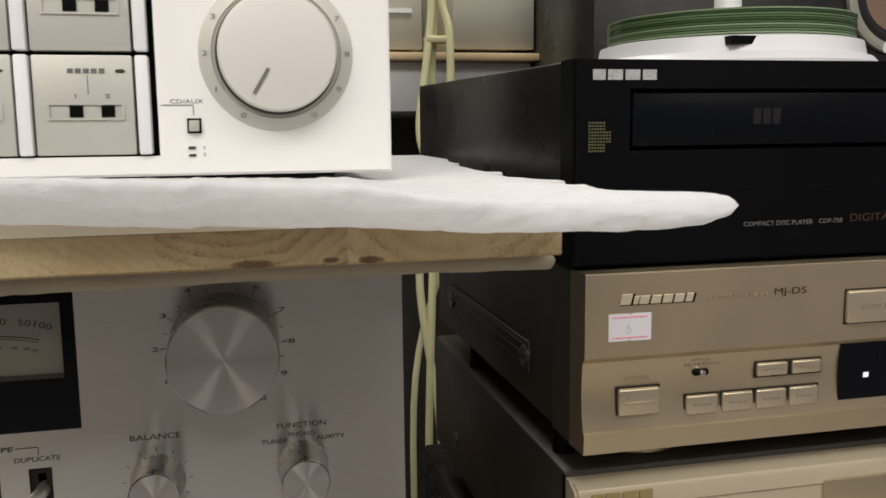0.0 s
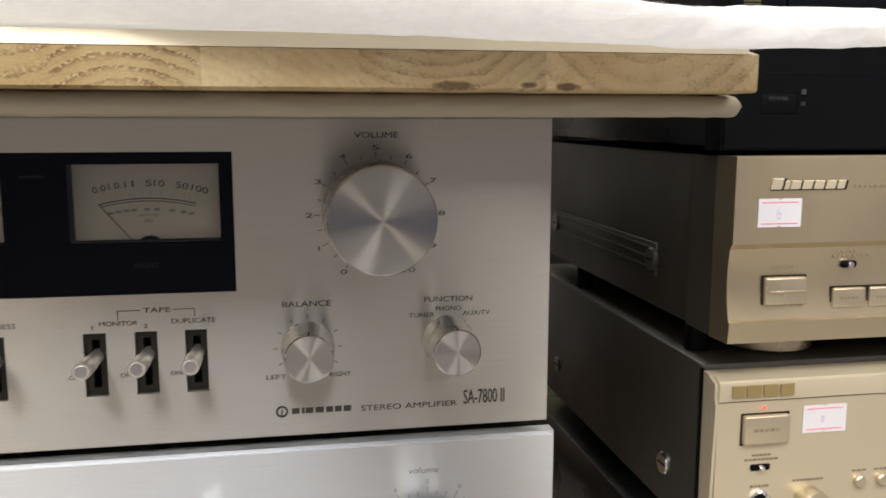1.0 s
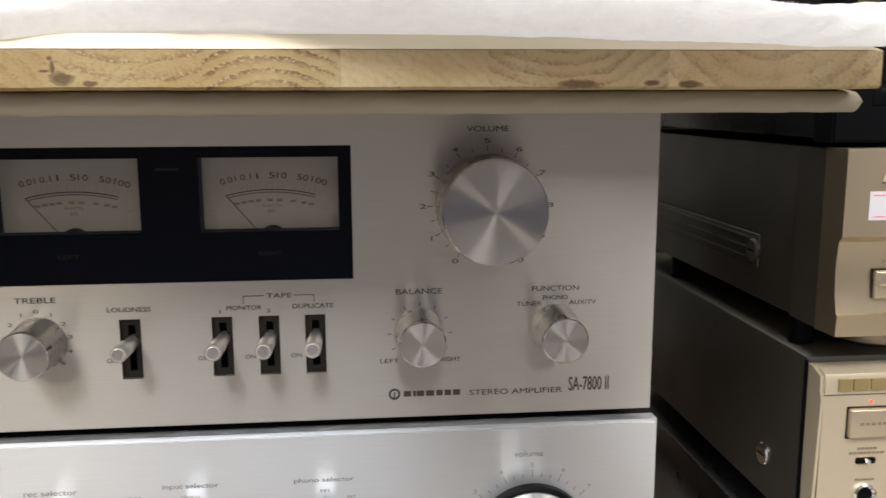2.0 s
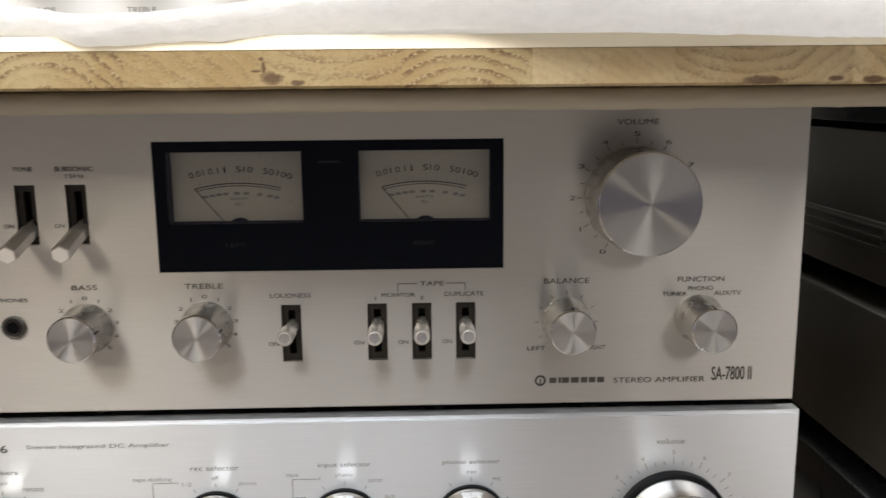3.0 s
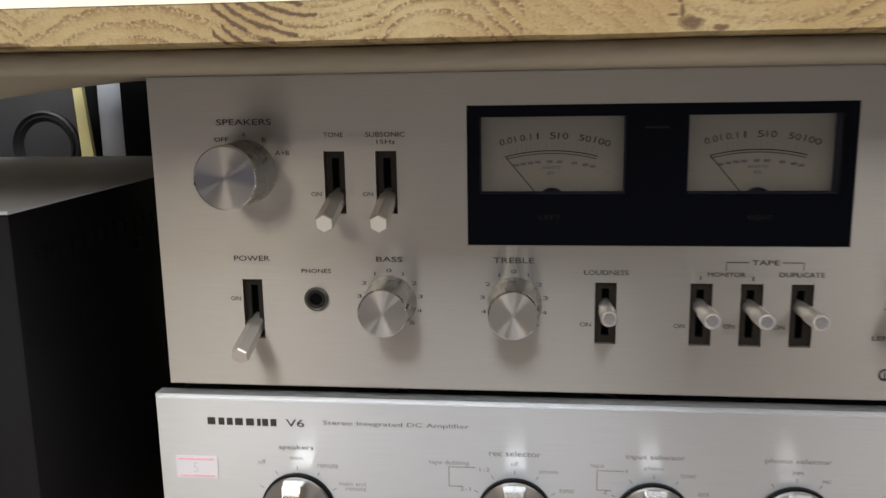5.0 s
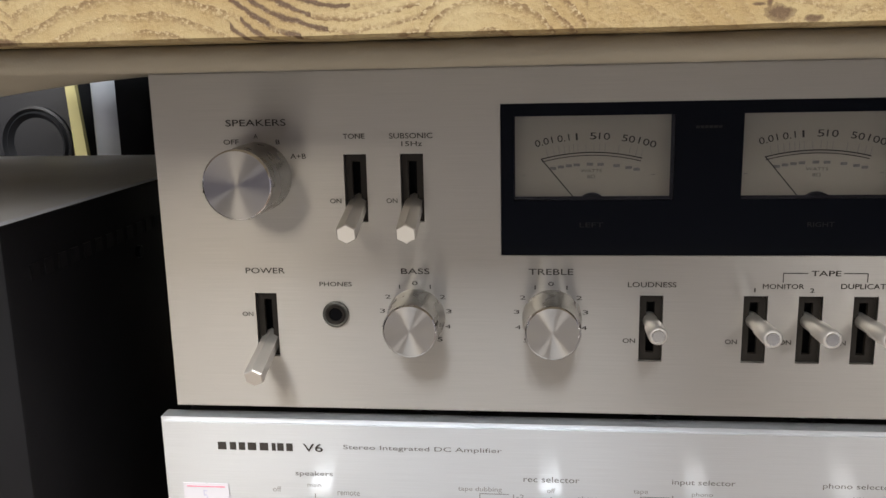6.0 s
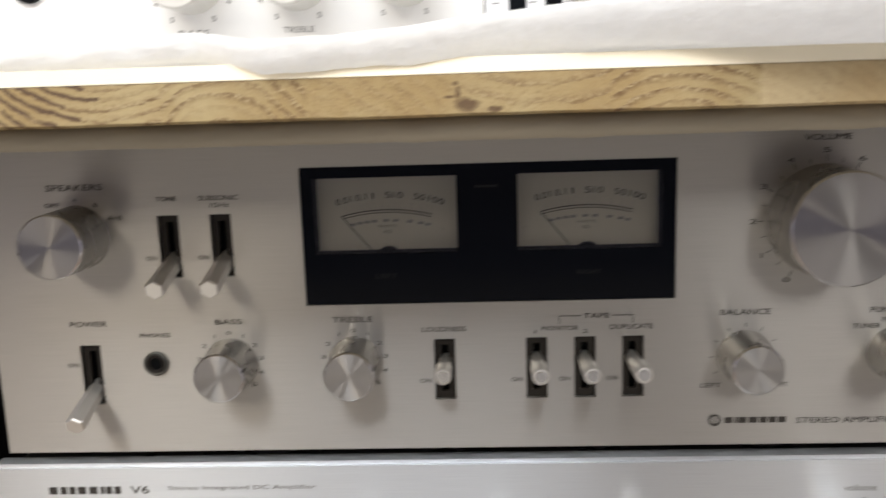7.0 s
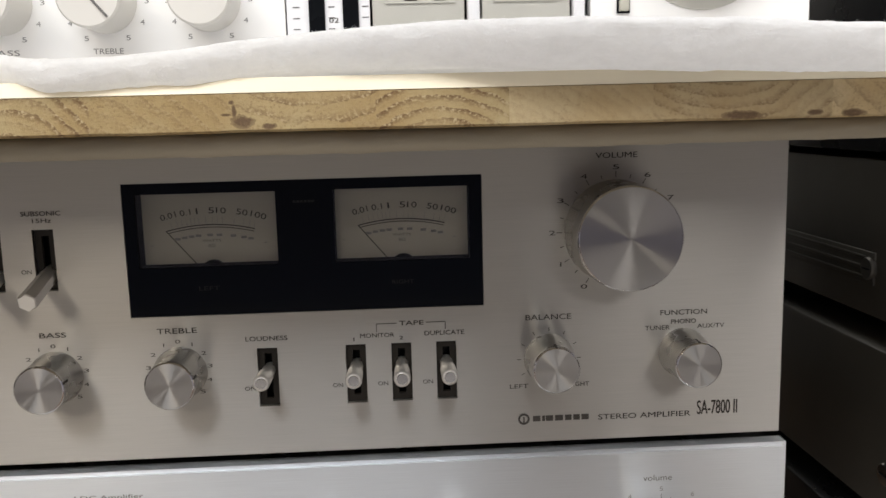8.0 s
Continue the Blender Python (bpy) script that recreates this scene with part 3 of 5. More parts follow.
HIGH, LOW = (0.0767, 0.1029), (0.0219, 0.0482)
WIN = (0.1344, 0.2861, 0.0636, 0.1209)
holes = [(x - 0.0044, x + 0.0044, *HIGH) for x in (TONE_X, SUB_X)] + [(x - 0.0044, x + 0.0044, *LOW) for x in (POWER_X, LOUD_X, *TAPE_X)]
part("front_panel", plate(0, 0.42, 0, TOP, 0.0, 0.004, [*holes, WIN], 0.0005), ALU, amp, "brushed champagne aluminium front", 0)
body = part("case", box(0.004, 0.416, 0.0145, 0.36, 0.004, TOP - 0.002, 0.003), BLACK_STEEL, amp, "black steel case")
part("sub_panel", plate(0.003, 0.417, 0.002, TOP - 0.001, 0.0042, 0.005, [*holes, WIN]), BLACK_STEEL, amp, "black plate behind the front", 0)
feet(amp, 0.05, 0.37, 0.05, 0.31, -0.0045, 0.0045)
for x in (TONE_X, SUB_X):
    slot(amp, x, *HIGH)
for x in (POWER_X, LOUD_X, *TAPE_X):
    slot(amp, x, *LOW)
for x in (TONE_X, SUB_X):
    lever(amp, (x, 0.006, 0.0838), (x + 0.0003, -0.0222, 0.0762))
lever(amp, (POWER_X, 0.006, 0.0288), (POWER_X - 0.0006, -0.0195, 0.0196))
lever(amp, (LOUD_X, 0.006, 0.0375), (LOUD_X, -0.0205, 0.0386), 0.0035, 24)
for x in TAPE_X:
    lever(amp, (x, 0.006, 0.0378), (x, -0.0253, 0.0396), 0.0035, 24)
knob(amp, 0.0408, 0.0946, 0.0130, 0.0245, pointer=100, label="large speaker selector knob")
knob(amp, 0.1010, 0.0388, 0.0103, 0.0190, pointer=-75, label="bass knob", flare=1.11)
knob(amp, 0.1538, 0.0388, 0.0103, 0.0198, pointer=-75, label="treble knob", flare=1.11)
knob(amp, 0.3146, 0.0385, 0.0101, 0.0190, pointer=0, label="balance knob", flare=1.11)
knob(amp, 0.3748, 0.0390, 0.0100, 0.0215, pointer=0, label="function selector knob", flare=1.11)
knob(amp, 0.3441, 0.0944, 0.0219, 0.0257, pointer=None, label="large volume knob with conical spun cap", cap=0.0004)
jack = part("headphone_socket", lathe([(0.0052, 0.0), (0.0052, -0.0012), (0.0046, -0.0016), (0.0036, -0.0012), (0.0036, 0.0002), (0.0034, 0.0002)], 0.069, 0.0399, 40, capped=False), DARK_METAL, amp, "round headphone socket")
part("socket_sleeve", lathe([(0.0040, -0.0016), (0.0036, -0.0019), (0.0028, -0.0016), (0.0026, -0.0006)], 0.069, 0.0399, 32, capped=False), SLOT_DARK, jack, "dark inner sleeve")
part("socket_hole", lathe([(0.0028, -0.0008), (0.0, -0.0008)], 0.069, 0.0399, 32, capped=False), BLACK_PLASTIC, jack)

# meter window
MET = [(0.1394, 0.1983, 0.0846, 0.1163), (0.2224, 0.2807, 0.0846, 0.1163)]
window = part("meter_window", plate(WIN[0] + 0.0001, WIN[1] - 0.0001, WIN[2] + 0.0001, WIN[3] - 0.0001, 0.0006, 0.0094, MET), ACRYLIC, amp, "black acrylic window round the meters", 0)
words("LEFT", 0.1640, 0.1728, 0.0745, 0.0763, DIM_INK, window, 0.0004)
words("RIGHT", 0.2465, 0.2560, 0.0745, 0.0763, DIM_INK, window, 0.0004)
bars(0.2055, 0.2150, 0.1110, 0.1119, 6, DIM_INK, window, 0.0004, deep=0.0001)


def meter(parent, x0, x1, z0, z1, cx):
    """A power meter: sunken card, double arc, numerals, needle and hub."""
    card = part("meter", box(x0 - 0.002, x1 + 0.002, 0.0102, 0.0122, z0 - 0.003, z1 + 0.002), METER_PAPER, parent, "cream meter card, dimmed in its colour", 0)
    y, big, crown = 0.0100, 0.0756, 0.1017

    def on_arc(radius, across):
        return cx + across, crown - big + math.sqrt(radius ** 2 - across ** 2)

    def arc(radius, wide, half):
        bm = bmesh.new()
        ring = []
        for k in range(33):
            u = half * (k / 16 - 1)
            ring.append([bm.verts.new((on_arc(q, u)[0], y, on_arc(q, u)[1])) for q in (radius - wide / 2, radius + wide / 2)])
        for (a, b), (c, d) in zip(ring, ring[1:]):
            bm.faces.new((a, c, d, b))
        part("scale_arc", bm, BLACK_INK, card, smooth=0)

    arc(big, 0.00042, 0.0190)
    arc(big - 0.0011, 0.00032, 0.0186)
    for text, u, w in (("0.01", -0.0180, 0.0068), ("0.1", -0.0106, 0.0046), ("1", -0.0056, 0.0012), ("5", 0.0006, 0.0025), ("10", 0.0048, 0.0042), ("50", 0.0138, 0.0048), ("100", 0.0208, 0.0068)):
        px, pz = on_arc(big + 0.0062, u)
        words(text, px - w / 2, px + w / 2, pz - 0.0013, pz + 0.0013, BLACK_INK, card, y, turn=-math.degrees(math.asin(u / big)))
    lines = []
    for u in (-0.0165, -0.0140, -0.0120, -0.0100, -0.0082, -0.0066, -0.0050, -0.0020, 0.0009, 0.0030, 0.0050, 0.0100, 0.0140, 0.0165, 0.0185):
        lines.append((*on_arc(big + 0.0003, u), *on_arc(big + 0.0035, u * 1.04)))
    strokes(lines, 0.00014, SOFT_INK, card, y, "scale_ticks")
    lines = []
    for u in (-0.0145, -0.0115, -0.0085, -0.0055, -0.0005, 0.0035, 0.0095, 0.0140, 0.0170):
        px, pz = on_arc(big - 0.0045, u)
        lines.append((px - 0.0012, pz, px + 0.0012, pz))
    strokes(lines, 0.0011, SOFT_INK, card, y, "small_numerals")
    words("WATTS", cx - 0.0040, cx + 0.0040, 0.0941, 0.0953, GREY_INK, card, y)
    words("8\u03a9", cx - 0.0015, cx + 0.0015, 0.0918, 0.0932, GREY_INK, card, y)
    strokes([(cx - 0.0040, 0.0815, cx - 0.0190, 0.0995)], 0.0004, BLACK_INK, card, 0.0090, "needle")
    for u in (-0.0262, 0.0225):
        strokes([(cx + u, 0.0931, cx + u + 0.0014, 0.0931)], 0.0003, SOFT_INK, card, y, "card_mark")
    part("hub", lathe([(0.0060, 0.0075), (0.0060, 0.0099)], cx + 0.0004, 0.0804, 40), BLACK_PLASTIC, card, "black needle hub")
    part("bezel", plate(x0 + 0.0001, x1 - 0.0001, z0 + 0.0001, z1 - 0.0001, 0.0023, 0.0077, [(x0 + 0.0003, x1 - 0.0003, z0 + 0.0003, z1 - 0.0003)]), MATT_BLACK, parent, "matt black lining of the meter opening", 0)
    pane = part("pane", box(x0 + 0.0001, x1 - 0.0001, 0.0014, 0.0022, z0 + 0.0001, z1 - 0.0001), PANE, parent, "clear meter pane", 0)
    pane.visible_shadow = False


for m, middle in zip(MET, (0.1686, 0.2514)):
    meter(amp, *m, middle)

# printing on the front
for text, x0, x1, z0, z1 in (
        ("SPEAKERS", 0.0294, 0.0530, 0.1141, 0.1166), ("OFF", 0.0281, 0.0341, 0.1072, 0.1091), ("A", 0.0402, 0.0417, 0.1094, 0.1111),
        ("B", 0.0487, 0.0503, 0.1071, 0.1088), ("A+B", 0.0541, 0.0602, 0.1015, 0.1034), ("TONE", 0.0749, 0.0832, 0.1088, 0.1107),
        ("SUBSONIC", 0.0926, 0.1090, 0.1087, 0.1107), ("15Hz", 0.0972, 0.1050, 0.1058, 0.1076), ("ON", 0.0688, 0.0732, 0.0842, 0.0860),
        ("ON", 0.0908, 0.0950, 0.0842, 0.0860), ("POWER", 0.0333, 0.0492, 0.0563, 0.0586), ("ON", 0.0308, 0.0352, 0.0387, 0.0405),
        ("PHONES", 0.0629, 0.0758, 0.0512, 0.0530), ("BASS", 0.0955, 0.1067, 0.0563, 0.0585), ("TREBLE", 0.1449, 0.1618, 0.0562, 0.0585),
        ("LOUDNESS", 0.1823, 0.2003, 0.0515, 0.0535), ("ON", 0.1808, 0.1855, 0.0294, 0.0312), ("TAPE", 0.2489, 0.2595, 0.0561, 0.0581),
        ("MONITOR", 0.2318, 0.2466, 0.0511, 0.0530), ("DUPLICATE", 0.2598, 0.2772, 0.0512, 0.0532), ("1", 0.2285, 0.2295, 0.0498, 0.0514),
        ("2", 0.2488, 0.2504, 0.0498, 0.0514), ("ON", 0.2190, 0.2234, 0.0294, 0.0312), ("ON", 0.2388, 0.2432, 0.0294, 0.0312),
        ("ON", 0.2585, 0.2629, 0.0294, 0.0312), ("VOLUME", 0.3352, 0.3534, 0.1262, 0.1286), ("BALANCE", 0.3043, 0.3245, 0.0562, 0.0586),
        ("LEFT", 0.2970, 0.3052, 0.0254, 0.0273), ("RIGHT", 0.3235, 0.3325, 0.0254, 0.0273), ("FUNCTION", 0.3643, 0.3853, 0.0562, 0.0585),
        ("PHONO", 0.3692, 0.3804, 0.0522, 0.0542), ("TUNER", 0.3575, 0.3687, 0.0496, 0.0516), ("AUX/TV", 0.3810, 0.3932, 0.0498, 0.0518),
        ("STEREO AMPLIFIER", 0.3366, 0.3787, 0.0093, 0.0118)):
    words(text, x0, x1, z0, z1, BLACK_INK, amp, bold=0.00005)
for k in range(11):
    a = radians(240 - 30 * k)
    px, pz = 0.3441 + 0.0278 * math.cos(a), 0.0945 + 0.0278 * math.sin(a)
    w = 0.0014 if k != 10 else 0.0024
    words(str(k), px - w, px + w, pz - 0.0010, pz + 0.0010, BLACK_INK, amp)
strokes([(0.3441 + p * math.cos(a), 0.0945 + p * math.sin(a), 0.3441 + q * math.cos(a), 0.0945 + q * math.sin(a))
         for p, q, a in [(0.0235, 0.0260 if k % 2 == 0 else 0.0252, radians(240 - 15 * k)) for k in range(21)]], 0.0003, BLACK_INK, amp, name="volume_ticks")
for cx in (0.1008, 0.1534):
    for k in range(-5, 6):
        a = radians(90 - 27 * k)
        px, pz = cx + 0.0133 * math.cos(a), 0.0393 + 0.0133 * math.sin(a)
        words(str(abs(k)), px - 0.0011, px + 0.0011, pz - 0.0008, pz + 0.0008, BLACK_INK, amp)
strokes([(0.2390, 0.0536, 0.2390, 0.0571), (0.2390, 0.0571, 0.2478, 0.0571), (0.2605, 0.0571, 0.2690, 0.0571), (0.2690, 0.0571, 0.2690, 0.0538)], 0.0003, BLACK_INK, amp, name="tape_bracket")
strokes([(0.3146 + 0.0125 * math.cos(radians(a)), 0.0385 + 0.0125 * math.sin(radians(a)), 0.3146 + 0.0142 * math.cos(radians(a)), 0.0385 + 0.0142 * math.sin(radians(a)))
         for a in range(-30, 211, 30)], 0.0003, BLACK_INK, amp, name="balance_ticks")
mark(0.3072, 0.3332, 0.0097, 0.0122, (4, 1.6, 4, 4.4, 3.6, 3.6, 4), BLACK_INK, amp, -0.0001, "maker_mark", 0.0001)
part("maker_emblem", lathe([(0.0026, -0.0003), (0.0017, -0.0003), (0.0017, 0.0001)], 0.3031, 0.0110, 32, capped=False), BLACK_INK, amp)
part("maker_emblem", box(0.3028, 0.3034, -0.0003, 0.0002, 0.0092, 0.0120), BLACK_INK, amp, smooth=0)
words("SA-7800 II", 0.3816, 0.4000, 0.0098, 0.0163, BLACK_INK, amp, name="model_number", bold=0.00016)

# ---- the silver integrated amplifier beneath ----
low = thing("integrated_amplifier", (0.208, 0.17, -0.117), "brushed silver integrated amplifier with round selectors, carrying another amplifier", "amplifier", "stacked amplifiers")
LX0, LX1, LT, LY = -0.0072, 0.4232, -0.0048, -0.0022
front = plate(LX0, LX1, -0.105, LT, LY, 0.009, [])
bmesh.ops.bevel(front, geom=[e for e in front.edges if all(abs(v.co.y - LY) < 1e-6 for v in e.verts)], offset=0.0016, segments=2, affect="EDGES")
part("front_panel", front, ALU_COOL, low, "thick brushed silver front with bevelled edge", 40)
part("case", box(0.0, 0.416, 0.0065, 0.345, -0.103, LT - 0.0005, 0.002), BLACK_STEEL, low, "black steel case")
feet(low, 0.04, 0.376, 0.04, 0.30, -0.117, -0.1025)


def selector(parent, x, z, r, turn, label):
    """A round selector: black rim, spun face and a raised grip bar."""
    s = part("selector", lathe([(r, LY), (r, LY - 0.0022), (r * 0.97, LY - 0.0030)], x, z, 56), BLACK_PLASTIC, parent, label)
    part("selector_face", lathe([(r * 0.955, LY - 0.0030), (r * 0.935, LY - 0.0042), (0.0, LY - 0.0044)], x, z, 56, capped=False), SPUN, s, "spun silver face", 25)
    bm = bmesh.new()
    w0, w1 = r * 0.30, r * 0.20
    side_view = ((0.0, 0.93), (0.0060, 0.91), (0.0100, 0.46), (0.0100, -0.80), (0.0, -0.92))  # how far out, how high in radii
    rims = [[bm.verts.new((sign * (w0 + (w1 - w0) * out / 0.010), -out, up * r)) for out, up in side_view] for sign in (-1, 1)]
    bm.faces.new(rims[0])
    bm.faces.new(rims[1][::-1])
    for k in range(len(side_view)):
        bm.faces.new((rims[0][k - 1], rims[0][k], rims[1][k], rims[1][k - 1]))
    bmesh.ops.bevel(bm, geom=bm.edges[:], offset=0.0005, segments=2, affect="EDGES")
    bmesh.ops.rotate(bm, cent=(0, 0, 0), matrix=Matrix.Rotation(radians(turn), 3, "Y"), verts=bm.verts[:])
    bmesh.ops.translate(bm, vec=(x, LY - 0.0048, z), verts=bm.verts[:])
    grip = part("grip", bm, GRIP, s, "bright grip bar")
    return s


selector(low, 0.0571, -0.0568, 0.0168, 0, "speaker selector")
selector(low, 0.1538, -0.0552, 0.0165, 0, "recording selector")
selector(low, 0.2128, -0.0550, 0.0165, 0, "source selector")
selector(low, 0.2712, -0.0545, 0.0165, 0, "record player selector")
volume = part("volume_knob", lathe([(0.0265, LY), (0.0265, LY - 0.004), (0.0255, LY - 0.0048)], 0.3652, -0.0595, 64), BLACK_PLASTIC, low, "large volume knob with black rim")
volume_side = part("volume_side", lathe([(0.0247, LY - 0.0046), (0.0236, LY - 0.019), (0.0226, LY - 0.0202)], 0.3652, -0.0595, 72, capped=False), GRIP, volume, "polished conical side", 40)
part("volume_face", lathe([(0.0226, LY - 0.0202), (0.0, LY - 0.0205)], 0.3652, -0.0595, 72, capped=False), SPUN, volume, "spun silver face", 25)
for text, x0, x1, z0, z1, m in (
        ("Stereo Integrated DC Amplifier", 0.0698, 0.1342, -0.0172, -0.0147, GREY_INK), ("speakers", 0.0492, 0.0649, -0.0294, -0.0267, GREY_INK),
        ("main", 0.0540, 0.0598, -0.0337, -0.0320, SOFT_INK), ("off", 0.0392, 0.0428, -0.0363, -0.0340, SOFT_INK), ("remote", 0.0665, 0.0758, -0.0371, -0.0350, SOFT_INK),
        ("rec selector", 0.1428, 0.1650, -0.0287, -0.0262, GREY_INK), ("off", 0.1522, 0.1554, -0.0332, -0.0312, SOFT_INK), ("phono", 0.1645, 0.1725, -0.0366, -0.0342, SOFT_INK),
        ("tape dubbing", 0.1164, 0.1341, -0.0340, -0.0314, SOFT_INK), ("1-2", 0.1386, 0.1430, -0.0362, -0.0343, SOFT_INK), ("input selector", 0.2010, 0.2252, -0.0287, -0.0258, GREY_INK),
        ("tape", 0.1862, 0.1918, -0.0330, -0.0308, SOFT_INK), ("1", 0.2010, 0.2018, -0.0345, -0.0328, SOFT_INK), ("phono", 0.2088, 0.2168, -0.0333, -0.0311, SOFT_INK),
        ("tuner", 0.2238, 0.2305, -0.0358, -0.0340, SOFT_INK), ("phono selector", 0.2580, 0.2845, -0.0284, -0.0256, GREY_INK), ("main and", 0.0759, 0.0880, -0.0452, -0.0433, SOFT_INK), ("remote", 0.0788, 0.0882, -0.0476, -0.0458, SOFT_INK), ("tuner", 0.1730, 0.1798, -0.0448, -0.0428, SOFT_INK),
        ("2-1", 0.1299, 0.1346, -0.0455, -0.0436, SOFT_INK), ("2", 0.1916, 0.1934, -0.0445, -0.0426, SOFT_INK), ("aux", 0.2314, 0.2360, -0.0440, -0.0422, SOFT_INK), ("MM", 0.2695, 0.2735, -0.0328, -0.0312, GREY_INK),
        ("MC", 0.2815, 0.2850, -0.0362, -0.0346, GREY_INK), ("volume", 0.3568, 0.3700, -0.0200, -0.0172, GREY_INK)):
    words(text, x0, x1, z0, z1, m, low, LY - 0.0002)
for k in range(2, 9):
    a = radians(90 - 24 * (k - 5))
    px, pz = 0.3652 + 0.0355 * math.cos(a), -0.0595 + 0.0355 * math.sin(a)
    words(str(k), px - 0.0008, px + 0.0008, pz - 0.0011, pz + 0.0011, SOFT_INK, low, LY - 0.0002)
strokes([(0.3652 + p * math.cos(a), -0.0595 + p * math.sin(a), 0.3652 + q * math.cos(a), -0.0595 + q * math.sin(a))
         for p, q, a in [(0.0295, 0.0332 if k % 3 == 0 else 0.0315, radians(90 - 8 * k)) for k in range(-12, 13)]], 0.0003, GREY_INK, low, LY - 0.0002, "volume_ticks")
for cx, cz in ((0.0571, -0.0568), (0.1538, -0.0552), (0.2128, -0.0550), (0.2712, -0.0545)):
    strokes([(cx + 0.0182 * math.cos(radians(a)), cz + 0.0182 * math.sin(radians(a)), cx + 0.0202 * math.cos(radians(a)), cz + 0.0202 * math.sin(radians(a)))
             for a in (30, 60, 90, 120, 150)], 0.0003, GREY_INK, low, LY - 0.0002, "selector_ticks")
for x0, x1, z1 in ((0.1252, 0.1370, -0.0344), (0.1890, 0.2004, -0.0338)):
    strokes([(x0, z1, x1, z1), (x0, z1, x0, z1 - 0.009), (x0, z1 - 0.009, x0 + 0.006, z1 - 0.009)], 0.0003, GREY_INK, low, LY - 0.0002, "tape_bracket")
mark(0.0170, 0.0498, -0.0181, -0.0148, (4, 3, 3, 4, 4, 1.8, 3, 3), BLACK_INK, low, LY - 0.0001, "maker_mark", 0.0001, 0.3)
words("V6", 0.0530, 0.0612, -0.0181, -0.0146, BLACK_INK, low, LY - 0.0002, "model_number", bold=0.00012)
price_sticker(0.0008, 0.0203, -0.0442, -0.0335, LY, "white price sticker with red rules on the silver amplifier", "5")

# ---- the pine board and the felt sheets ----
board = thing("shelf_board", (0.15, 0.1, 0.1425), "pale pine board with a bright front edge, lying on felt", "board")
BY, BZ0, BZ1, BZ2 = -0.104, 0.1422, 0.1542, 0.1585
STAVES = [  # left end, heart of the rings, ring pitch, strength, dark stretch
    (-0.235, -0.190, 0.180, 0.0030, 0.6, None), (-0.165, -0.140, 0.115, 0.0028, 0.6, None), (-0.105, -0.070, 0.190, 0.0030, 0.6, None),
    (-0.045, -0.020, 0.110, 0.0030, 0.7, None), (0.012, 0.046, 0.100, 0.0050, 0.75, None), (0.0705, 0.1020, 0.1880, 0.0030, 0.85, (0.072, 0.096)),
    (0.1191, 0.1365, 0.1290, 0.0036, 0.95, None), (0.1600, 0.140, 0.095, 0.0046, 0.35, None), (0.2030, 0.2240, 0.2050, 0.0050, 0.85, None),
    (0.2446, 0.2640, 0.1180, 0.0034, 1.0, None), (0.2848, 0.250, 0.060, 0.0030, 0.2, None), (0.3290, 0.352, 0.1850, 0.0036, 0.6, None),
    (0.3850, 0.4180, 0.1760, 0.0062, 0.4, None)]
cuts = [stave[0] for stave in STAVES] + [0.4540]
for x1, (x0, heart_x, heart_z, pitch, depth, streak) in zip(cuts[1:], STAVES):
    bm = bmesh.new()
    steps = 6
    rows = []
    for k in range(steps + 1):
        x = x0 + (x1 - x0) * k / steps
        w = 0.00035 * noise.noise(Vector((x * 60, 3.1, 0)))
        prof = [(0.30, BZ0), (BY + 0.001, BZ0 + w), (BY, BZ0 + 0.0008 + w), (BY, BZ1 - 0.0004), (BY + 0.0040, BZ1 + 0.0008), (0.30, BZ1 + 0.0008)]
        rows.append([bm.verts.new((x, y, z)) for y, z in prof])
    for a, b in zip(rows, rows[1:]):
        for k in range(len(a)):
            j = (k + 1) % len(a)
            bm.faces.new((a[k], b[k], b[j], a[j]))
    bm.faces.new(rows[0])
    bm.faces.new(rows[-1])
    # Ground is paler on the right staves, for light the felt overhang blocks.
    part("stave", bm, pine("pine_end_grain", heart_x, heart_z, pitch, depth, (0.60, 0.48, 0.28) if x0 > 0.38 else (0.47, 0.37, 0.21) if x0 > 0.28 else (0.40, 0.312, 0.158), dark=streak), board, smooth=0)
strip = bmesh.new()
ends = [[strip.verts.new((x, y, z)) for y, z in ((BY - 0.0002, BZ1 - 0.0002), (BY + 0.0030, BZ2), (0.296, BZ2), (0.296, BZ1 + 0.0010), (BY + 0.0045, BZ1 + 0.0010))] for x in (cuts[0], cuts[-1] - 0.003)]
for k in range(5):
    strip.faces.new((ends[0][k], ends[1][k], ends[1][(k + 1) % 5], ends[0][(k + 1) % 5]))
strip.faces.new(ends[0])
strip.faces.new(ends[1])
part("edge_strip", strip, PINE_FACE, board, "pale planed top layer", 0)


DEPTHS = [0.008, 0.011, 0.014, 0.017, 0.02, 0.025, 0.03, 0.036, 0.043, 0.05, 0.058, 0.066, 0.074, 0.082, 0.09, 0.1, 0.11, 0.12, 0.13, 0.137, 0.144, 0.15, 0.157, 0.165, 0.18, 0.2, 0.225, 0.25, 0.265, 0.28, 0.3, 0.33]


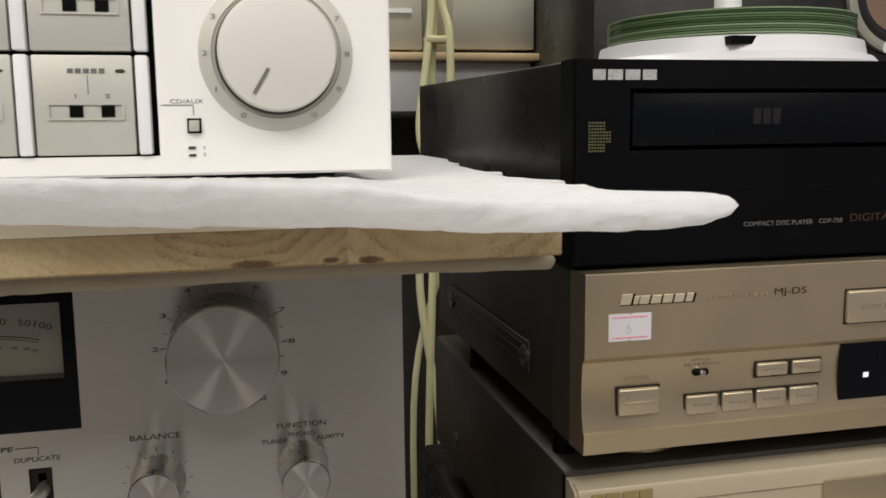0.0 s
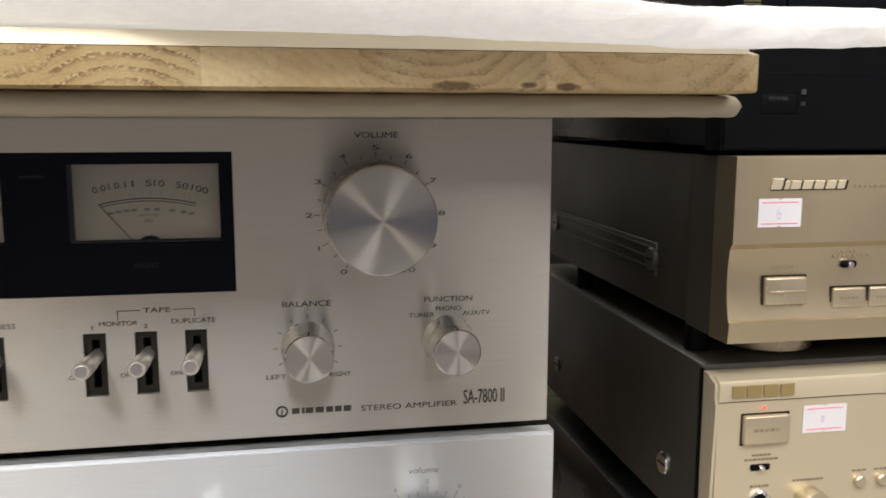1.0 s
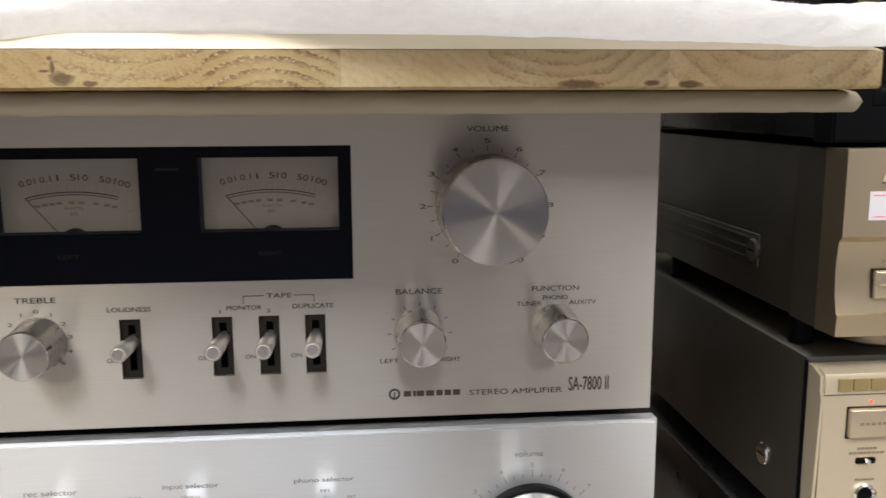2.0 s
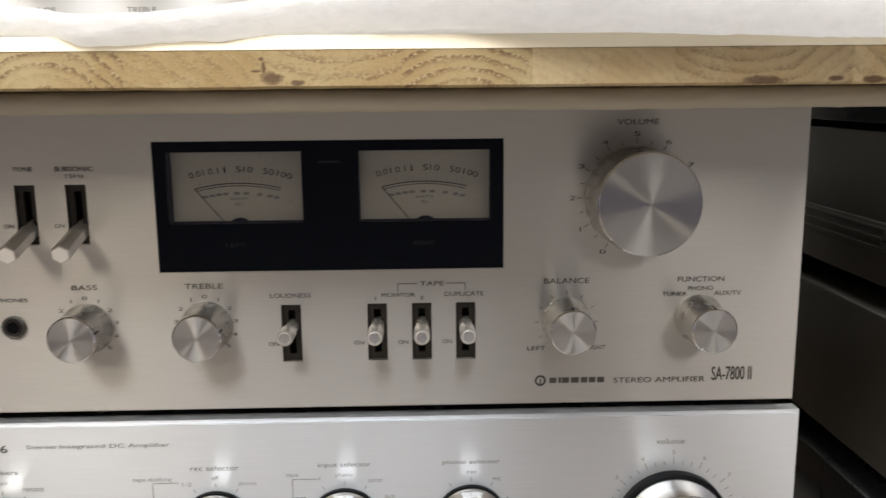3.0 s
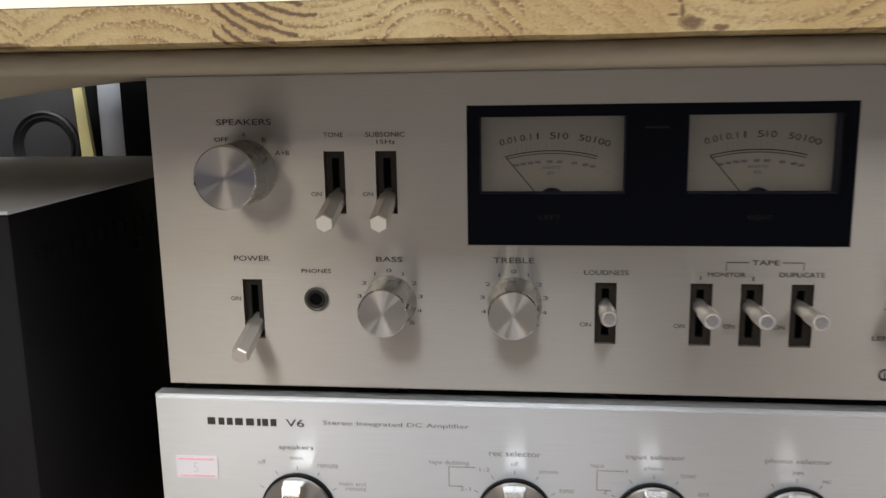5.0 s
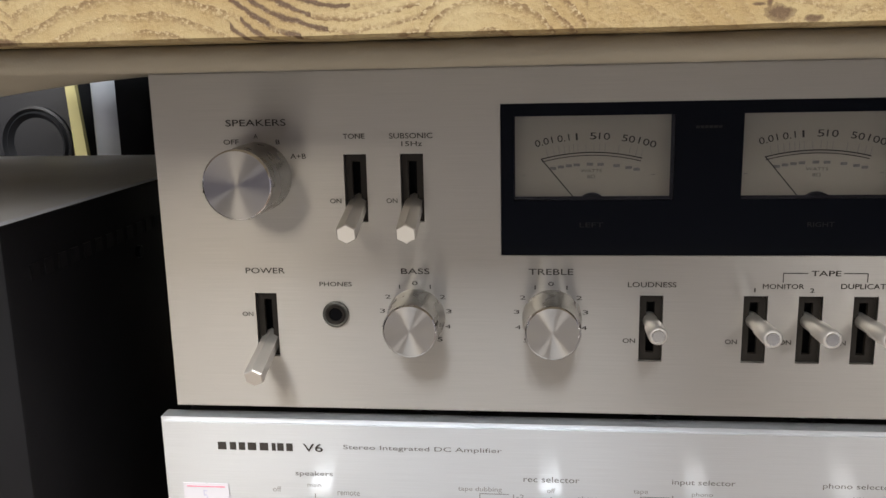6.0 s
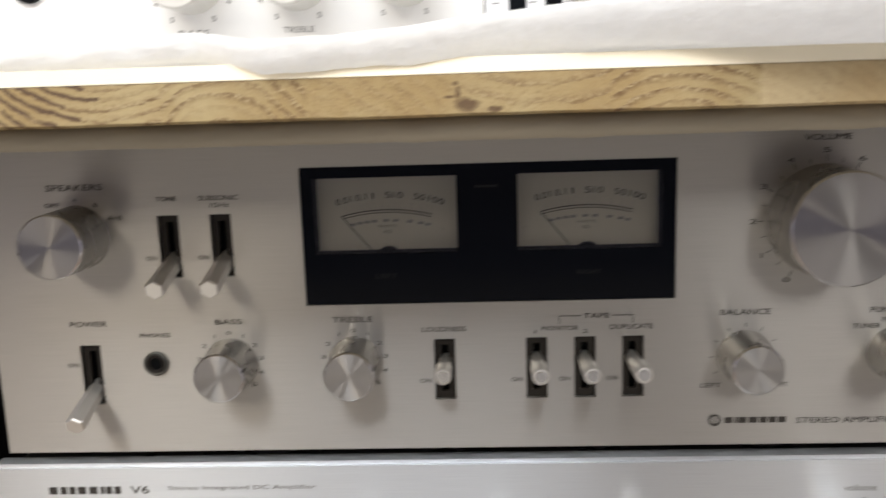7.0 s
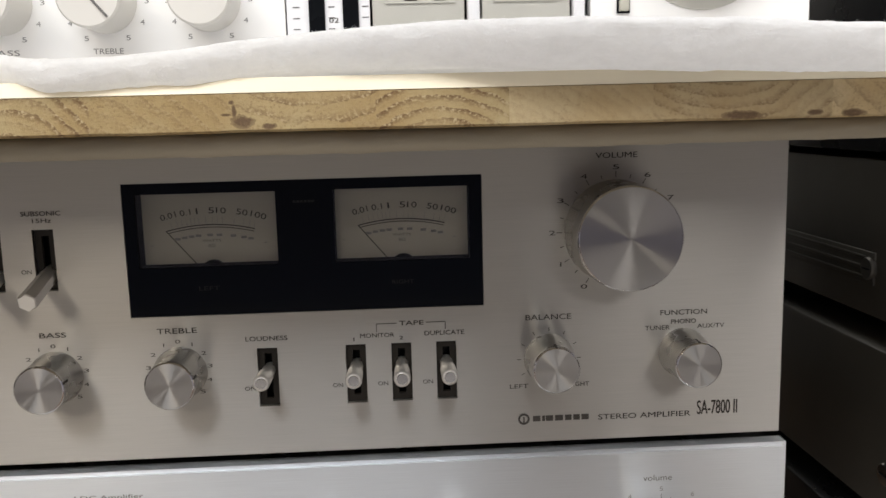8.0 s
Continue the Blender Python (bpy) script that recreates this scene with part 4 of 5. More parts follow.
def felt_sheet(name, x0, x1, nx, y_front, y_back, lower, thick, material, label, drawn_in=None, tufts=0.0, nose=0.003, lean=lambda x: 0.0):
    """A soft thick felt sheet: y_front and lower are the front edge's place and underside along x."""
    bm = bmesh.new()
    rows = []
    stops = [x0 + (x1 - nose - x0) * i / nx for i in range(nx + 1)] + [x1 - nose * (1 - q) for q in (0.3, 0.55, 0.75, 0.9, 1.0)]
    for x in stops:
        round_off = math.sqrt(1 - min(0.98, max(0.0, 1 - (x1 - x) / nose)) ** 2)
        yf, th = y_front(x), thick(x) * round_off
        zf = lower(x) + (thick(x) - th) / 2
        rough = 0.0006 * noise.noise(Vector((x * 90, 0.3, 1.0))) + 0.0004 * noise.noise(Vector((x * 260, 0.9, 1.0)))
        prof = []
        for k in range(13):
            a = math.pi * k / 12
            lump = rough + tufts * (0.0006 * noise.noise(Vector((x * 140, k * 0.35, 4.0))) + 0.0004 * noise.noise(Vector((x * 420, k * 0.9, 7.0))))
            prof.append((yf + 0.004 - 0.004 * math.sin(a) - lean(x) * (1 - math.cos(a)) / 2 + lump, zf + th * (1 - math.cos(a)) / 2 + lump * 0.4))
        for d in DEPTHS:
            prof.append((yf + d - lean(x) * max(0.0, 1 - (d - 0.004) / 0.08), lower(x, d) + thick(x, d) * (1 + round_off) / 2 + 0.0005 * noise.noise(Vector((x * 70, d * 90, 2.0))) + tufts * 0.0005 * noise.noise(Vector((x * 260, d * 260, 5.0)))))
        prof.append((y_back, lower(x, 0.3) + thick(x, 0.3) * (1 + round_off) / 2))
        prof.append((y_back, lower(x, 0.3) + thick(x, 0.3) * (1 - round_off) / 2))
        for d in DEPTHS[::-1]:
            prof.append((yf + d, lower(x, d) + thick(x, d) * (1 - round_off) / 2))
        rows.append([bm.verts.new((x - (drawn_in(x, y) if drawn_in else 0.0), y, z)) for y, z in prof])
    for a, b in zip(rows, rows[1:]):
        for k in range(len(a)):
            j = (k + 1) % len(a)
            bm.faces.new((a[k], b[k], b[j], a[j]))
    count = len(DEPTHS)
    for row in (rows[0], rows[-1]):
        over = row[6:13] + row[13:14 + count]
        under = row[6::-1] + row[:13 + count:-1]
        for k in range(len(over) - 1):
            corners = list(dict.fromkeys((over[k], over[k + 1], under[k + 1], under[k])))
            bm.faces.new(corners)
    return single(name, bm, material, label, "felt", "felt sheets", "", 60)


def wave(x, knots):
    """A smooth line through (x, value) pairs."""
    for (a, va), (b, vb) in zip(knots, knots[1:]):
        if x <= b:
            t = max(0.0, min(1.0, (x - a) / (b - a)))
            t = t * t * (3 - 2 * t)
            return va + (vb - va) * t
    return knots[-1][1]


EDGE_LOW = [(-0.24, 0.1572), (0.03, 0.1578), (0.085, 0.1578), (0.128, 0.1592), (0.150, 0.1553), (0.185, 0.1562), (0.24, 0.1592), (0.265, 0.1596), (0.30, 0.1584), (0.34, 0.1567), (0.38, 0.1555), (0.44, 0.1534), (0.470, 0.1537), (0.482, 0.1549), (0.4935, 0.1582)]
EDGE_Y = [(-0.24, -0.100), (0.08, -0.100), (0.13, -0.099), (0.152, -0.107), (0.18, -0.105), (0.22, -0.100), (0.25, -0.104), (0.30, -0.117), (0.34, -0.120), (0.38, -0.122), (0.42, -0.130), (0.49, -0.146)]
THICK = [(-0.24, 0.0085), (0.12, 0.0085), (0.165, 0.0092), (0.21, 0.0120), (0.265, 0.0130), (0.34, 0.0140), (0.385, 0.0130), (0.412, 0.0100), (0.445, 0.0092), (0.470, 0.0094), (0.482, 0.0084), (0.4935, 0.0052)]
LEAN = [(-0.24, 0.0), (0.10, 0.002), (0.17, 0.005), (0.24, 0.009), (0.30, 0.012), (0.40, 0.010), (0.45, 0.004), (0.49, 0.0)]
SIDE_EDGE = [(-0.149, 0.0), (-0.138, 0.003), (-0.126, 0.030), (-0.108, 0.037), (-0.075, 0.036), (-0.064, 0.021), (-0.050, 0.026), (-0.002, 0.034), (0.006, 0.022), (0.03, 0.028), (0.110, 0.022), (0.122, 0.014), (0.16, 0.013), (0.20, 0.003), (0.30, 0.0)]


def upper_low(x, d=0.0):
    return wave(x, EDGE_LOW) + (BZ2 + 0.0002 - wave(x, EDGE_LOW)) * min(d / 0.025, 1.0)


def upper_thick(x, d=0.0):
    return wave(x, THICK) + (0.0050 - wave(x, THICK)) * min(d / 0.075, 1.0)


def upper_lean(x):
    return wave(x, LEAN)


upper_felt = felt_sheet("felt_sheet", -0.23, 0.4915, 420, lambda x: wave(x, EDGE_Y), 0.30, upper_low, upper_thick, FELT,
           "thick white felt sheet on the pine board, overhanging its front",
           lambda x, y: wave(y, SIDE_EDGE) * max(0.0, (x - 0.36) / 0.131) ** 1.5 + 0.0007 * noise.noise(Vector((y * 300, x * 40, 0))) * max(0.0, (x - 0.40) / 0.09), 1.0, 0.0012, upper_lean)


def fuzz(sheet, x0, x1, count):
    """Loose fibres that stand off the front edge of the felt."""
    rng = random.Random(5)
    bm = bmesh.new()
    base = sheet.location - Vector((0, 0, UP))
    for _ in range(count):
        x, a = rng.uniform(x0, x1), math.pi * rng.betavariate(1.6, 1.3)
        y, z = wave(x, EDGE_Y) + 0.004 - 0.004 * math.sin(a) - upper_lean(x) * (1 - math.cos(a)) / 2, upper_low(x) + upper_thick(x) * (1 - math.cos(a)) / 2
        out = Vector((0, -math.sin(a), -math.cos(a)))
        lean = Vector((rng.gauss(0, 1), rng.gauss(0, 0.5), rng.gauss(0, 0.6)))
        way = (out * rng.uniform(0.25, 0.9) + lean.normalized()).normalized()
        side = way.cross(Vector((rng.gauss(0, 1), rng.gauss(0, 1), rng.gauss(0, 1)))).normalized() * 0.00004
        start = Vector((x, y, z)) - base
        middle, tip = start + way * rng.uniform(0.0002, 0.0004), start + (way + out * rng.uniform(-0.3, 0.5)) * rng.uniform(0.0005, 0.0008)
        low, high = [bm.verts.new(start + s) for s in (side, -side)], [bm.verts.new(middle + s) for s in (side, -side)]
        bm.faces.new((low[0], low[1], high[1], high[0]))
        bm.faces.new((high[0], high[1], bm.verts.new(tip)))
    fibres = new("fuzz", shape("fuzz", bm, FELT, 0))
    fibres.parent = sheet
    tagged(fibres, "loose white fuzz", kind="stuff")


fuzz(upper_felt, -0.10, 0.44, 9000)
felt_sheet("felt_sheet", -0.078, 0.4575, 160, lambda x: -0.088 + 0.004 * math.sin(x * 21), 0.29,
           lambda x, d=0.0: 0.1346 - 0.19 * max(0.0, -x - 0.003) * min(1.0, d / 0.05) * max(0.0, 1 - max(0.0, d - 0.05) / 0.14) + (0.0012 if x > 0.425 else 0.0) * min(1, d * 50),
           lambda x, d=0.0: 0.0076 - 0.02 * max(0.0, x - 0.43), FELT_SHADED, "white felt sheet between amplifier and pine board, coloured grey for its shade", nose=0.0014, tufts=0.6)

# ---- the white-silver amplifier on the felt ----
up = thing("integrated_amplifier", (0.2, 0.15, 0.1638), "pale satin-silver amplifier with large volume dial, standing on white felt", "amplifier", "stacked amplifiers")
UY, UZ = -0.033, 0.1672
KEY_PLATES = [(x0, x1, z0, z1) for x0, x1 in ((0.2424, 0.2790), (0.2836, 0.3246)) for z0, z1 in ((0.1752, 0.2104), (0.2118, 0.2470))]
part("front_panel", plate(-0.009, 0.411, UZ, 0.305, UY, 0.006, [(0.2105, 0.3256, 0.1745, 0.2480)], 0.0008), ALU_WHITE, up, "pale satin aluminium front", 0)
part("case", box(-0.004, 0.406, UY + 0.0095, 0.31, UZ + 0.001, 0.304, 0.002), BLACK_STEEL, up, "black steel case")
part("key_bay", box(0.2100, 0.3261, UY + 0.0062, UY + 0.0092, 0.1740, 0.2485), BLACK_PLASTIC, up, "black bay behind the keys", 0)
part("plinth", box(0.0, 0.389, UY + 0.002, 0.30, 0.1638, UZ + 0.0009), BLACK_PLASTIC, up, "black plinth", 0)
for x0, x1, z0, z1 in KEY_PLATES:
    w = x1 - x0
    if x0 < 0.25:
        w = 0.0424
    key = part("key", box(x0 + 0.0006, x0 + 0.83 * w, UY - 0.0006, UY + 0.0055, z0, z1, 0.0006), GREY_KEY, up, "grey satin key plate")
    part("key_edge", box(x0 + 0.855 * w, x0 + 0.965 * w, UY - 0.002, UY + 0.0055, z0, z1, 0.0008), WHITE_PLASTIC, key, "white key edge")
    part("key_recess", plate(x0 + 0.12 * w, x0 + 0.75 * w, z0 + 0.0125, z0 + 0.0185, UY - 0.0013, 0.001, [(x0 + 0.14 * w, x0 + 0.73 * w, z0 + 0.0132, z0 + 0.0178)]), GREY_KEY, key, smooth=0)
    for u in (0.30, 0.56):
        part("lamp_dot", box(x0 + u * w, x0 + (u + 0.11) * w, UY - 0.0012, UY - 0.0005, z0 + 0.0135, z0 + 0.0175), BLACK_PLASTIC, key, "dark square lamp", 0)
    bars(x0 + 0.30 * w, x0 + 0.62 * w, z0 + 0.0288, z0 + 0.0305, 5, GREY_INK, key, UY - 0.0007, deep=0.0001)
    strokes([(x0 + 0.46 * w, z0 + 0.0282, x0 + 0.46 * w, z0 + 0.0215)], 0.0003, GREY_INK, key, UY - 0.0008)
    bm = bmesh.new()
    bm.faces.new([bm.verts.new((x0 + u * w, UY - 0.0008, z0 + z)) for u, z in ((0.69, 0.0291), (0.69, 0.0301), (0.75, 0.0303), (0.78, 0.0296), (0.75, 0.0289))])
    part("arrow", bm, BLACK_INK, key, smooth=0)
    for u, digit in ((0.30, "1"), (0.56, "2")):
        words(digit, x0 + (u + 0.03) * w, x0 + (u + 0.08) * w, z0 + 0.0202, z0 + 0.0216, GREY_INK, key, UY - 0.0008)
fader = part("fader_panel", box(0.2112, 0.2420, UY - 0.0004, UY + 0.0055, 0.1752, 0.2470), WHITE_PLASTIC, up, "white slider panel", 0)
for x in (0.2224, 0.2350):
    f = part("fader_slot", box(x - 0.0030, x + 0.0030, UY - 0.0012, UY - 0.0002, 0.1765, 0.2460), BLACK_GLOSS, fader, "black slider slot", 0)
    strokes([(x + 0.0042, 0.179 + 0.004 * k, x + 0.0066, 0.179 + 0.004 * k) for k in range(16)], 0.0003, BLACK_INK, fader, UY - 0.0006, "slider_scale")
strokes([(0.2135, 0.179 + 0.004 * k, 0.2160, 0.179 + 0.004 * k) for k in range(16)], 0.0003, BLACK_INK, fader, UY - 0.0006, "slider_scale")
words("02", 0.2268, 0.2304, 0.1812, 0.1830, BLACK_INK, fader, UY - 0.0006)
# Flat dark ring, drawn as the shadow between dial and scale ring.
part("dial_gap", lathe([(0.0222, UY - 0.0012), (0.0213, UY - 0.0012)], 0.3687, 0.2113, 72, capped=False), DARK_METAL, up, "dark ring drawn for the shadow round the dial", 0)
ring = part("volume_ring", lathe([(0.0281, UY), (0.0279, UY - 0.0008), (0.0236, UY - 0.0016), (0.0232, UY - 0.0006), (0.0215, UY - 0.0002)], 0.3687, 0.2113, 72, capped=False), GREY_KEY, up, "grey scale ring round the volume dial")
for k in range(11):
    a = radians(240 - 30 * k)
    px, pz = 0.3687 + 0.0258 * math.cos(a), 0.2113 + 0.0258 * math.sin(a)
    words(str(k), px - 0.0009, px + 0.0009, pz - 0.0009, pz + 0.0009, GREY_INK, ring, UY - 0.0019)
dial = part("volume_dial", lathe([(0.0212, UY + 0.0001), (0.0212, UY - 0.010), (0.0205, UY - 0.0112), (0.0196, UY - 0.0114), (0.0, UY - 0.0114)], 0.3687, 0.2113, 72, capped=False), DIAL_GREY, up, "large pale volume dial")
bm = box(-0.0006, 0.0006, UY - 0.0119, UY - 0.0112, 0.007, 0.0175)
bmesh.ops.rotate(bm, cent=(0, 0, 0), matrix=Matrix.Rotation(radians(-149), 3, "Y"), verts=bm.verts[:])
bmesh.ops.translate(bm, vec=(0.3687, 0, 0.2113), verts=bm.verts[:])
part("dial_mark", bm, GREY_INK, dial, "grey dial mark", 0)
button = part("push_button", box(0.3356, 0.3406, UY - 0.0006, UY + 0.0002, 0.1826, 0.1880), BLACK_PLASTIC, up, "square push button in black rim", 0)
part("button_cap", box(0.3363, 0.3399, UY - 0.0026, UY - 0.0004, 0.1833, 0.1873, 0.0003), GREY_UNIT, button, "grey button cap")
words("CD/AUX", 0.3300, 0.3416, 0.1934, 0.1949, GREY_INK, up, UY - 0.0002)
strokes([(0.3268, 0.1928, 0.3380, 0.1928), (0.3380, 0.1928, 0.3380, 0.1890)], 0.0003, GREY_INK, up, UY - 0.0002, "button_line")
bars(0.3357, 0.3382, 0.1768, 0.1778, 1, BLACK_INK, up, UY - 0.0002, 0.0)
bars(0.3357, 0.3382, 0.1742, 0.1750, 1, BLACK_INK, up, UY - 0.0002, 0.0)
words("1", 0.3410, 0.3416, 0.1768, 0.1780, GREY_INK, up, UY - 0.0002)
words("2", 0.3408, 0.3418, 0.1742, 0.1754, GREY_INK, up, UY - 0.0002)
for x, name, turn in ((0.1072, "BASS", 0), (0.1449, "TREBLE", 140), (0.1828, "", 0)):
    k = part("knob", lathe([(0.0116, UY), (0.0113, UY - 0.018), (0.0106, UY - 0.019), (0.0, UY - 0.0192)], x, 0.1905, 48, capped=False), DIAL_GREY, up, "pale tone knob")
    bm = box(-0.0004, 0.0004, UY - 0.0196, UY - 0.0188, 0.0015, 0.0100)
    bmesh.ops.rotate(bm, cent=(0, 0, 0), matrix=Matrix.Rotation(radians(turn), 3, "Y"), verts=bm.verts[:])
    bmesh.ops.translate(bm, vec=(x, 0, 0.1905), verts=bm.verts[:])
    part("knob_mark", bm, GREY_INK, k, smooth=0)
    for n in range(-5, 6):
        a = radians(90 - 30 * n)
        px, pz = x + 0.0152 * math.cos(a), 0.1905 + 0.0152 * math.sin(a)
        words(str(abs(n)), px - 0.0008, px + 0.0008, pz - 0.0009, pz + 0.0009, SOFT_INK, up, UY - 0.0002)
    if name:
        words(name, x - 0.0055, x + 0.0055, 0.1716, 0.1736, SOFT_INK, up, UY - 0.0002)
socket = part("headphone_socket", lathe([(0.0062, UY), (0.0062, UY - 0.0015), (0.0054, UY - 0.0018), (0.0042, UY - 0.0012), (0.0042, UY + 0.004), (0.0, UY + 0.004)], 0.0485, 0.1910, 40, capped=False), BLACK_PLASTIC, up, "black headphone socket")

# ---- the champagne disc recorder, the black disc player and the deck below ----
def case_screw(parent, x, y, z, r=0.005, material=None):
    s = part("screw", rod((x + 0.001, y, z), (x - 0.0018, y, z), r, 20, 0.0008), material or DARK_SCREW, parent, "case screw")
    part("screw_cross", box(x - 0.0021, x - 0.0017, y - r * 0.6, y + r * 0.6, z - 0.0004, z + 0.0004), BLACK_PLASTIC, s, smooth=0)
    return s


deck = thing("disc_recorder", (0.71, 0.14, 0.0195), "champagne-gold disc recorder with small square keys, standing on another deck", "recorder", "stacked decks")
DX0, DX1, DY = 0.5022, 0.9222, -0.0075
bm = bmesh.new()
prof = [(DY, 0.1172), (DY, 0.0787), (DY + 0.0022, 0.0762), (DY + 0.0033, 0.0680), (DY + 0.0034, 0.0600), (DY + 0.0026, 0.0515), (DY + 0.0008, 0.0436), (DY - 0.0004, 0.0428), (DY + 0.0004, 0.0330), (DY + 0.018, 0.0325), (DY + 0.018, 0.1176), (DY + 0.0006, 0.1178)]
sides = [[bm.verts.new((x, y, z)) for y, z in prof] for x in (DX0, DX1)]
for k in range(len(prof)):
    j = (k + 1) % len(prof)
    bm.faces.new((sides[0][k], sides[1][k], sides[1][j], sides[0][j]))
bm.faces.new(sides[0])
bm.faces.new(sides[1])
part("front_panel", bm, CHAMPAGNE, deck, "champagne front, hollowed below a seam", 25)
case = part("case", box(DX0 + 0.0015, DX1 - 0.0015, DY + 0.018, 0.30, 0.0325, 0.1172, 0.0015), BROWN_STEEL, deck, "dark brown steel case")
part("side_cheek", box(DX0 + 0.0002, DX0 + 0.0016, DY + 0.0184, 0.035, 0.0328, 0.1170), BROWN_STEEL, deck, smooth=0)
groove = part("side_groove", box(0.5018, 0.5034, 0.0720, 0.2560, 0.0500, 0.0680, 0.0006), BROWN_STEEL, deck, "pressed groove on the case side")
for z in (0.0535, 0.0590, 0.0645):
    part("rib", box(0.5013, 0.5019, 0.0800, 0.2500, z - 0.0010, z + 0.0010, 0.0004), BROWN_STEEL, groove)
case_screw(deck, 0.5018, 0.0765, 0.0590, 0.0062)
case_screw(deck, 0.5018, 0.2450, 0.0590, 0.0062)
for x in (0.55, 0.875):
    for y in (0.04, 0.25):
        part("foot", upright([(0.020, 0.0195), (0.0215, 0.0205), (0.0215, 0.0318), (0.016, 0.0327)], x, y, 32), CREAM_PLASTIC if y < 0.1 else BLACK_PLASTIC, deck, "round foot")
part("foot", upright([(0.006, 0.0195), (0.006, 0.0327)], 0.509, 0.20, 16), BLACK_PLASTIC, deck)
part("foot", upright([(0.006, 0.0195), (0.006, 0.0327)], 0.509, 0.035, 16), BLACK_PLASTIC, deck)
FY = DY + 0.0026


def push(x0, x1, z0, z1, y, out, parent, material, mark=True, frame_gap=0.0007):
    """A rounded push key in a dark surround."""
    rim = part("key_rim", box(x0 - frame_gap, x1 + frame_gap, y - 0.0003, y + 0.0025, z0 - frame_gap, z1 + frame_gap), SLOT_DARK, parent, "dark key surround", 0)
    key = part("key", box(x0, x1, y - out, y + 0.0012, z0, z1, 0.0011, 4), material, rim, "champagne key")
    if mark:
        w = x1 - x0
        bars(x0 + 0.2 * w, x1 - 0.2 * w, z0 + 0.46 * (z1 - z0), z0 + 0.56 * (z1 - z0), 5, KEY_INK, rim, y - out, deep=0.00012)
    return key


push(0.5196, 0.5402, 0.0500, 0.0630, FY, 0.0026, deck, CREAM_PLASTIC, False)
part("key_ridge", box(0.5219, 0.5394, FY - 0.0031, FY - 0.0022, 0.0560, 0.0568, 0.0002), CREAM_PLASTIC, deck)
for x0, x1 in ((0.5539, 0.5706), (0.5728, 0.5891), (0.5911, 0.6072), (0.6092, 0.6250)):
    push(x0 + 0.0004, x1 + 0.0004, 0.0474, 0.0570, FY, 0.0018, deck, CREAM_PLASTIC)
for x0, x1 in ((0.5907, 0.6074), (0.6098, 0.6257)):
    push(x0 + 0.0006, x1 + 0.0006, 0.0635, 0.0701, FY, 0.0018, deck, CREAM_PLASTIC)
push(0.6370, 0.6720, 0.0875, 0.1036, DY, 0.0025, deck, CREAM_PLASTIC)
part("display", box(0.6372, 0.7600, FY - 0.0008, FY + 0.002, 0.0415, 0.0768), BLACK_GLOSS, deck, "black display window", 0)
part("display_segment", box(0.6508, 0.6536, FY - 0.0012, FY - 0.0007, 0.0588, 0.0612), WHITE_LED.mat, deck, "white lit display segment", 0)
led = part("timer_switch", box(0.5580, 0.5662, FY - 0.0008, FY + 0.001, 0.0662, 0.0694, 0.0012, 3), BLACK_PLASTIC, deck, "small oval slide switch")
part("switch_tip", rod((0.5622, FY, 0.0678), (0.5622, FY - 0.0028, 0.0678), 0.0014, 16, 0.0006), CHROME, led, "chrome switch tip")
words("POWER", 0.5232, 0.5358, 0.0662, 0.0678, KEY_INK, deck, FY - 0.0004)
bars(0.5215, 0.5232, 0.0478, 0.0488, 1, BLACK_INK, deck, FY - 0.0002, 0.0)
bars(0.5255, 0.5370, 0.0478, 0.0488, 6, KEY_INK, deck, FY - 0.0002)
bars(0.5575, 0.5668, 0.0736, 0.0744, 4, KEY_INK, deck, FY - 0.0002)
bars(0.5536, 0.5734, 0.0712, 0.0722, 8, KEY_INK, deck, FY - 0.0002)
bars(0.5602, 0.5951, 0.1036, 0.1048, 13, KEY_INK, deck, DY - 0.0001)
words("MJ-D5", 0.5979, 0.6150, 0.1026, 0.1068, AMBER_INK, deck, DY - 0.0002, "model_number", bold=0.0001)
mark(0.5188, 0.5562, 0.1026, 0.1068, (4.5, 2, 4, 4, 4, 4, 3), BLACK_PLASTIC, deck, DY + 0.0001, "mark_shade", 0.0003, 0.0, 0.25, (0,))
mark(0.5185, 0.5555, 0.1030, 0.1070, (4.5, 2, 4, 4, 4, 4, 3), PALE_GOLD, deck, DY - 0.0002, "maker_mark", 0.0008, 0.16, 0.25, (0,), 0.0004)
price_sticker(0.5135, 0.5345, 0.0862, 0.0990, DY, "white price sticker with red rules on the champagne recorder", "6")

cd = thing("disc_player", (0.705, 0.19, 0.1178), "black disc player with wide loading tray, standing on the champagne recorder", "disc player", "stacked decks")
CX0, CX1, CY = 0.4990, 0.9290, 0.0008
part("front_panel", plate(CX0, CX1, 0.1200, 0.2134, CY, 0.016, [(0.5262, 0.7950, 0.1725, 0.2004), (0.5166, 0.5346, 0.1362, 0.1457)], 0.001), BLACK_PLASTIC, cd, "black satin front", 0)
part("front_groove", box(CX0 + 0.004, CX1 - 0.004, CY - 0.0002, CY + 0.001, 0.1538, 0.1548), BLACK_GLOSS, cd, "thin glossy groove", 0)
tray = part("tray_door", box(0.5285, 0.7925, CY + 0.002, CY + 0.010, 0.1742, 0.1988, 0.001), BLACK_GLOSS, cd, "glossy black tray door")
part("tray_recess", box(0.5255, 0.7955, CY + 0.0161, CY + 0.018, 0.1715, 0.2010), BLACK_PLASTIC, cd, smooth=0)
bars(0.5898, 0.6054, 0.1840, 0.1915, 3, TRAY_INK, tray, CY + 0.0020, 0.2, "disc_mark", 0.0001)
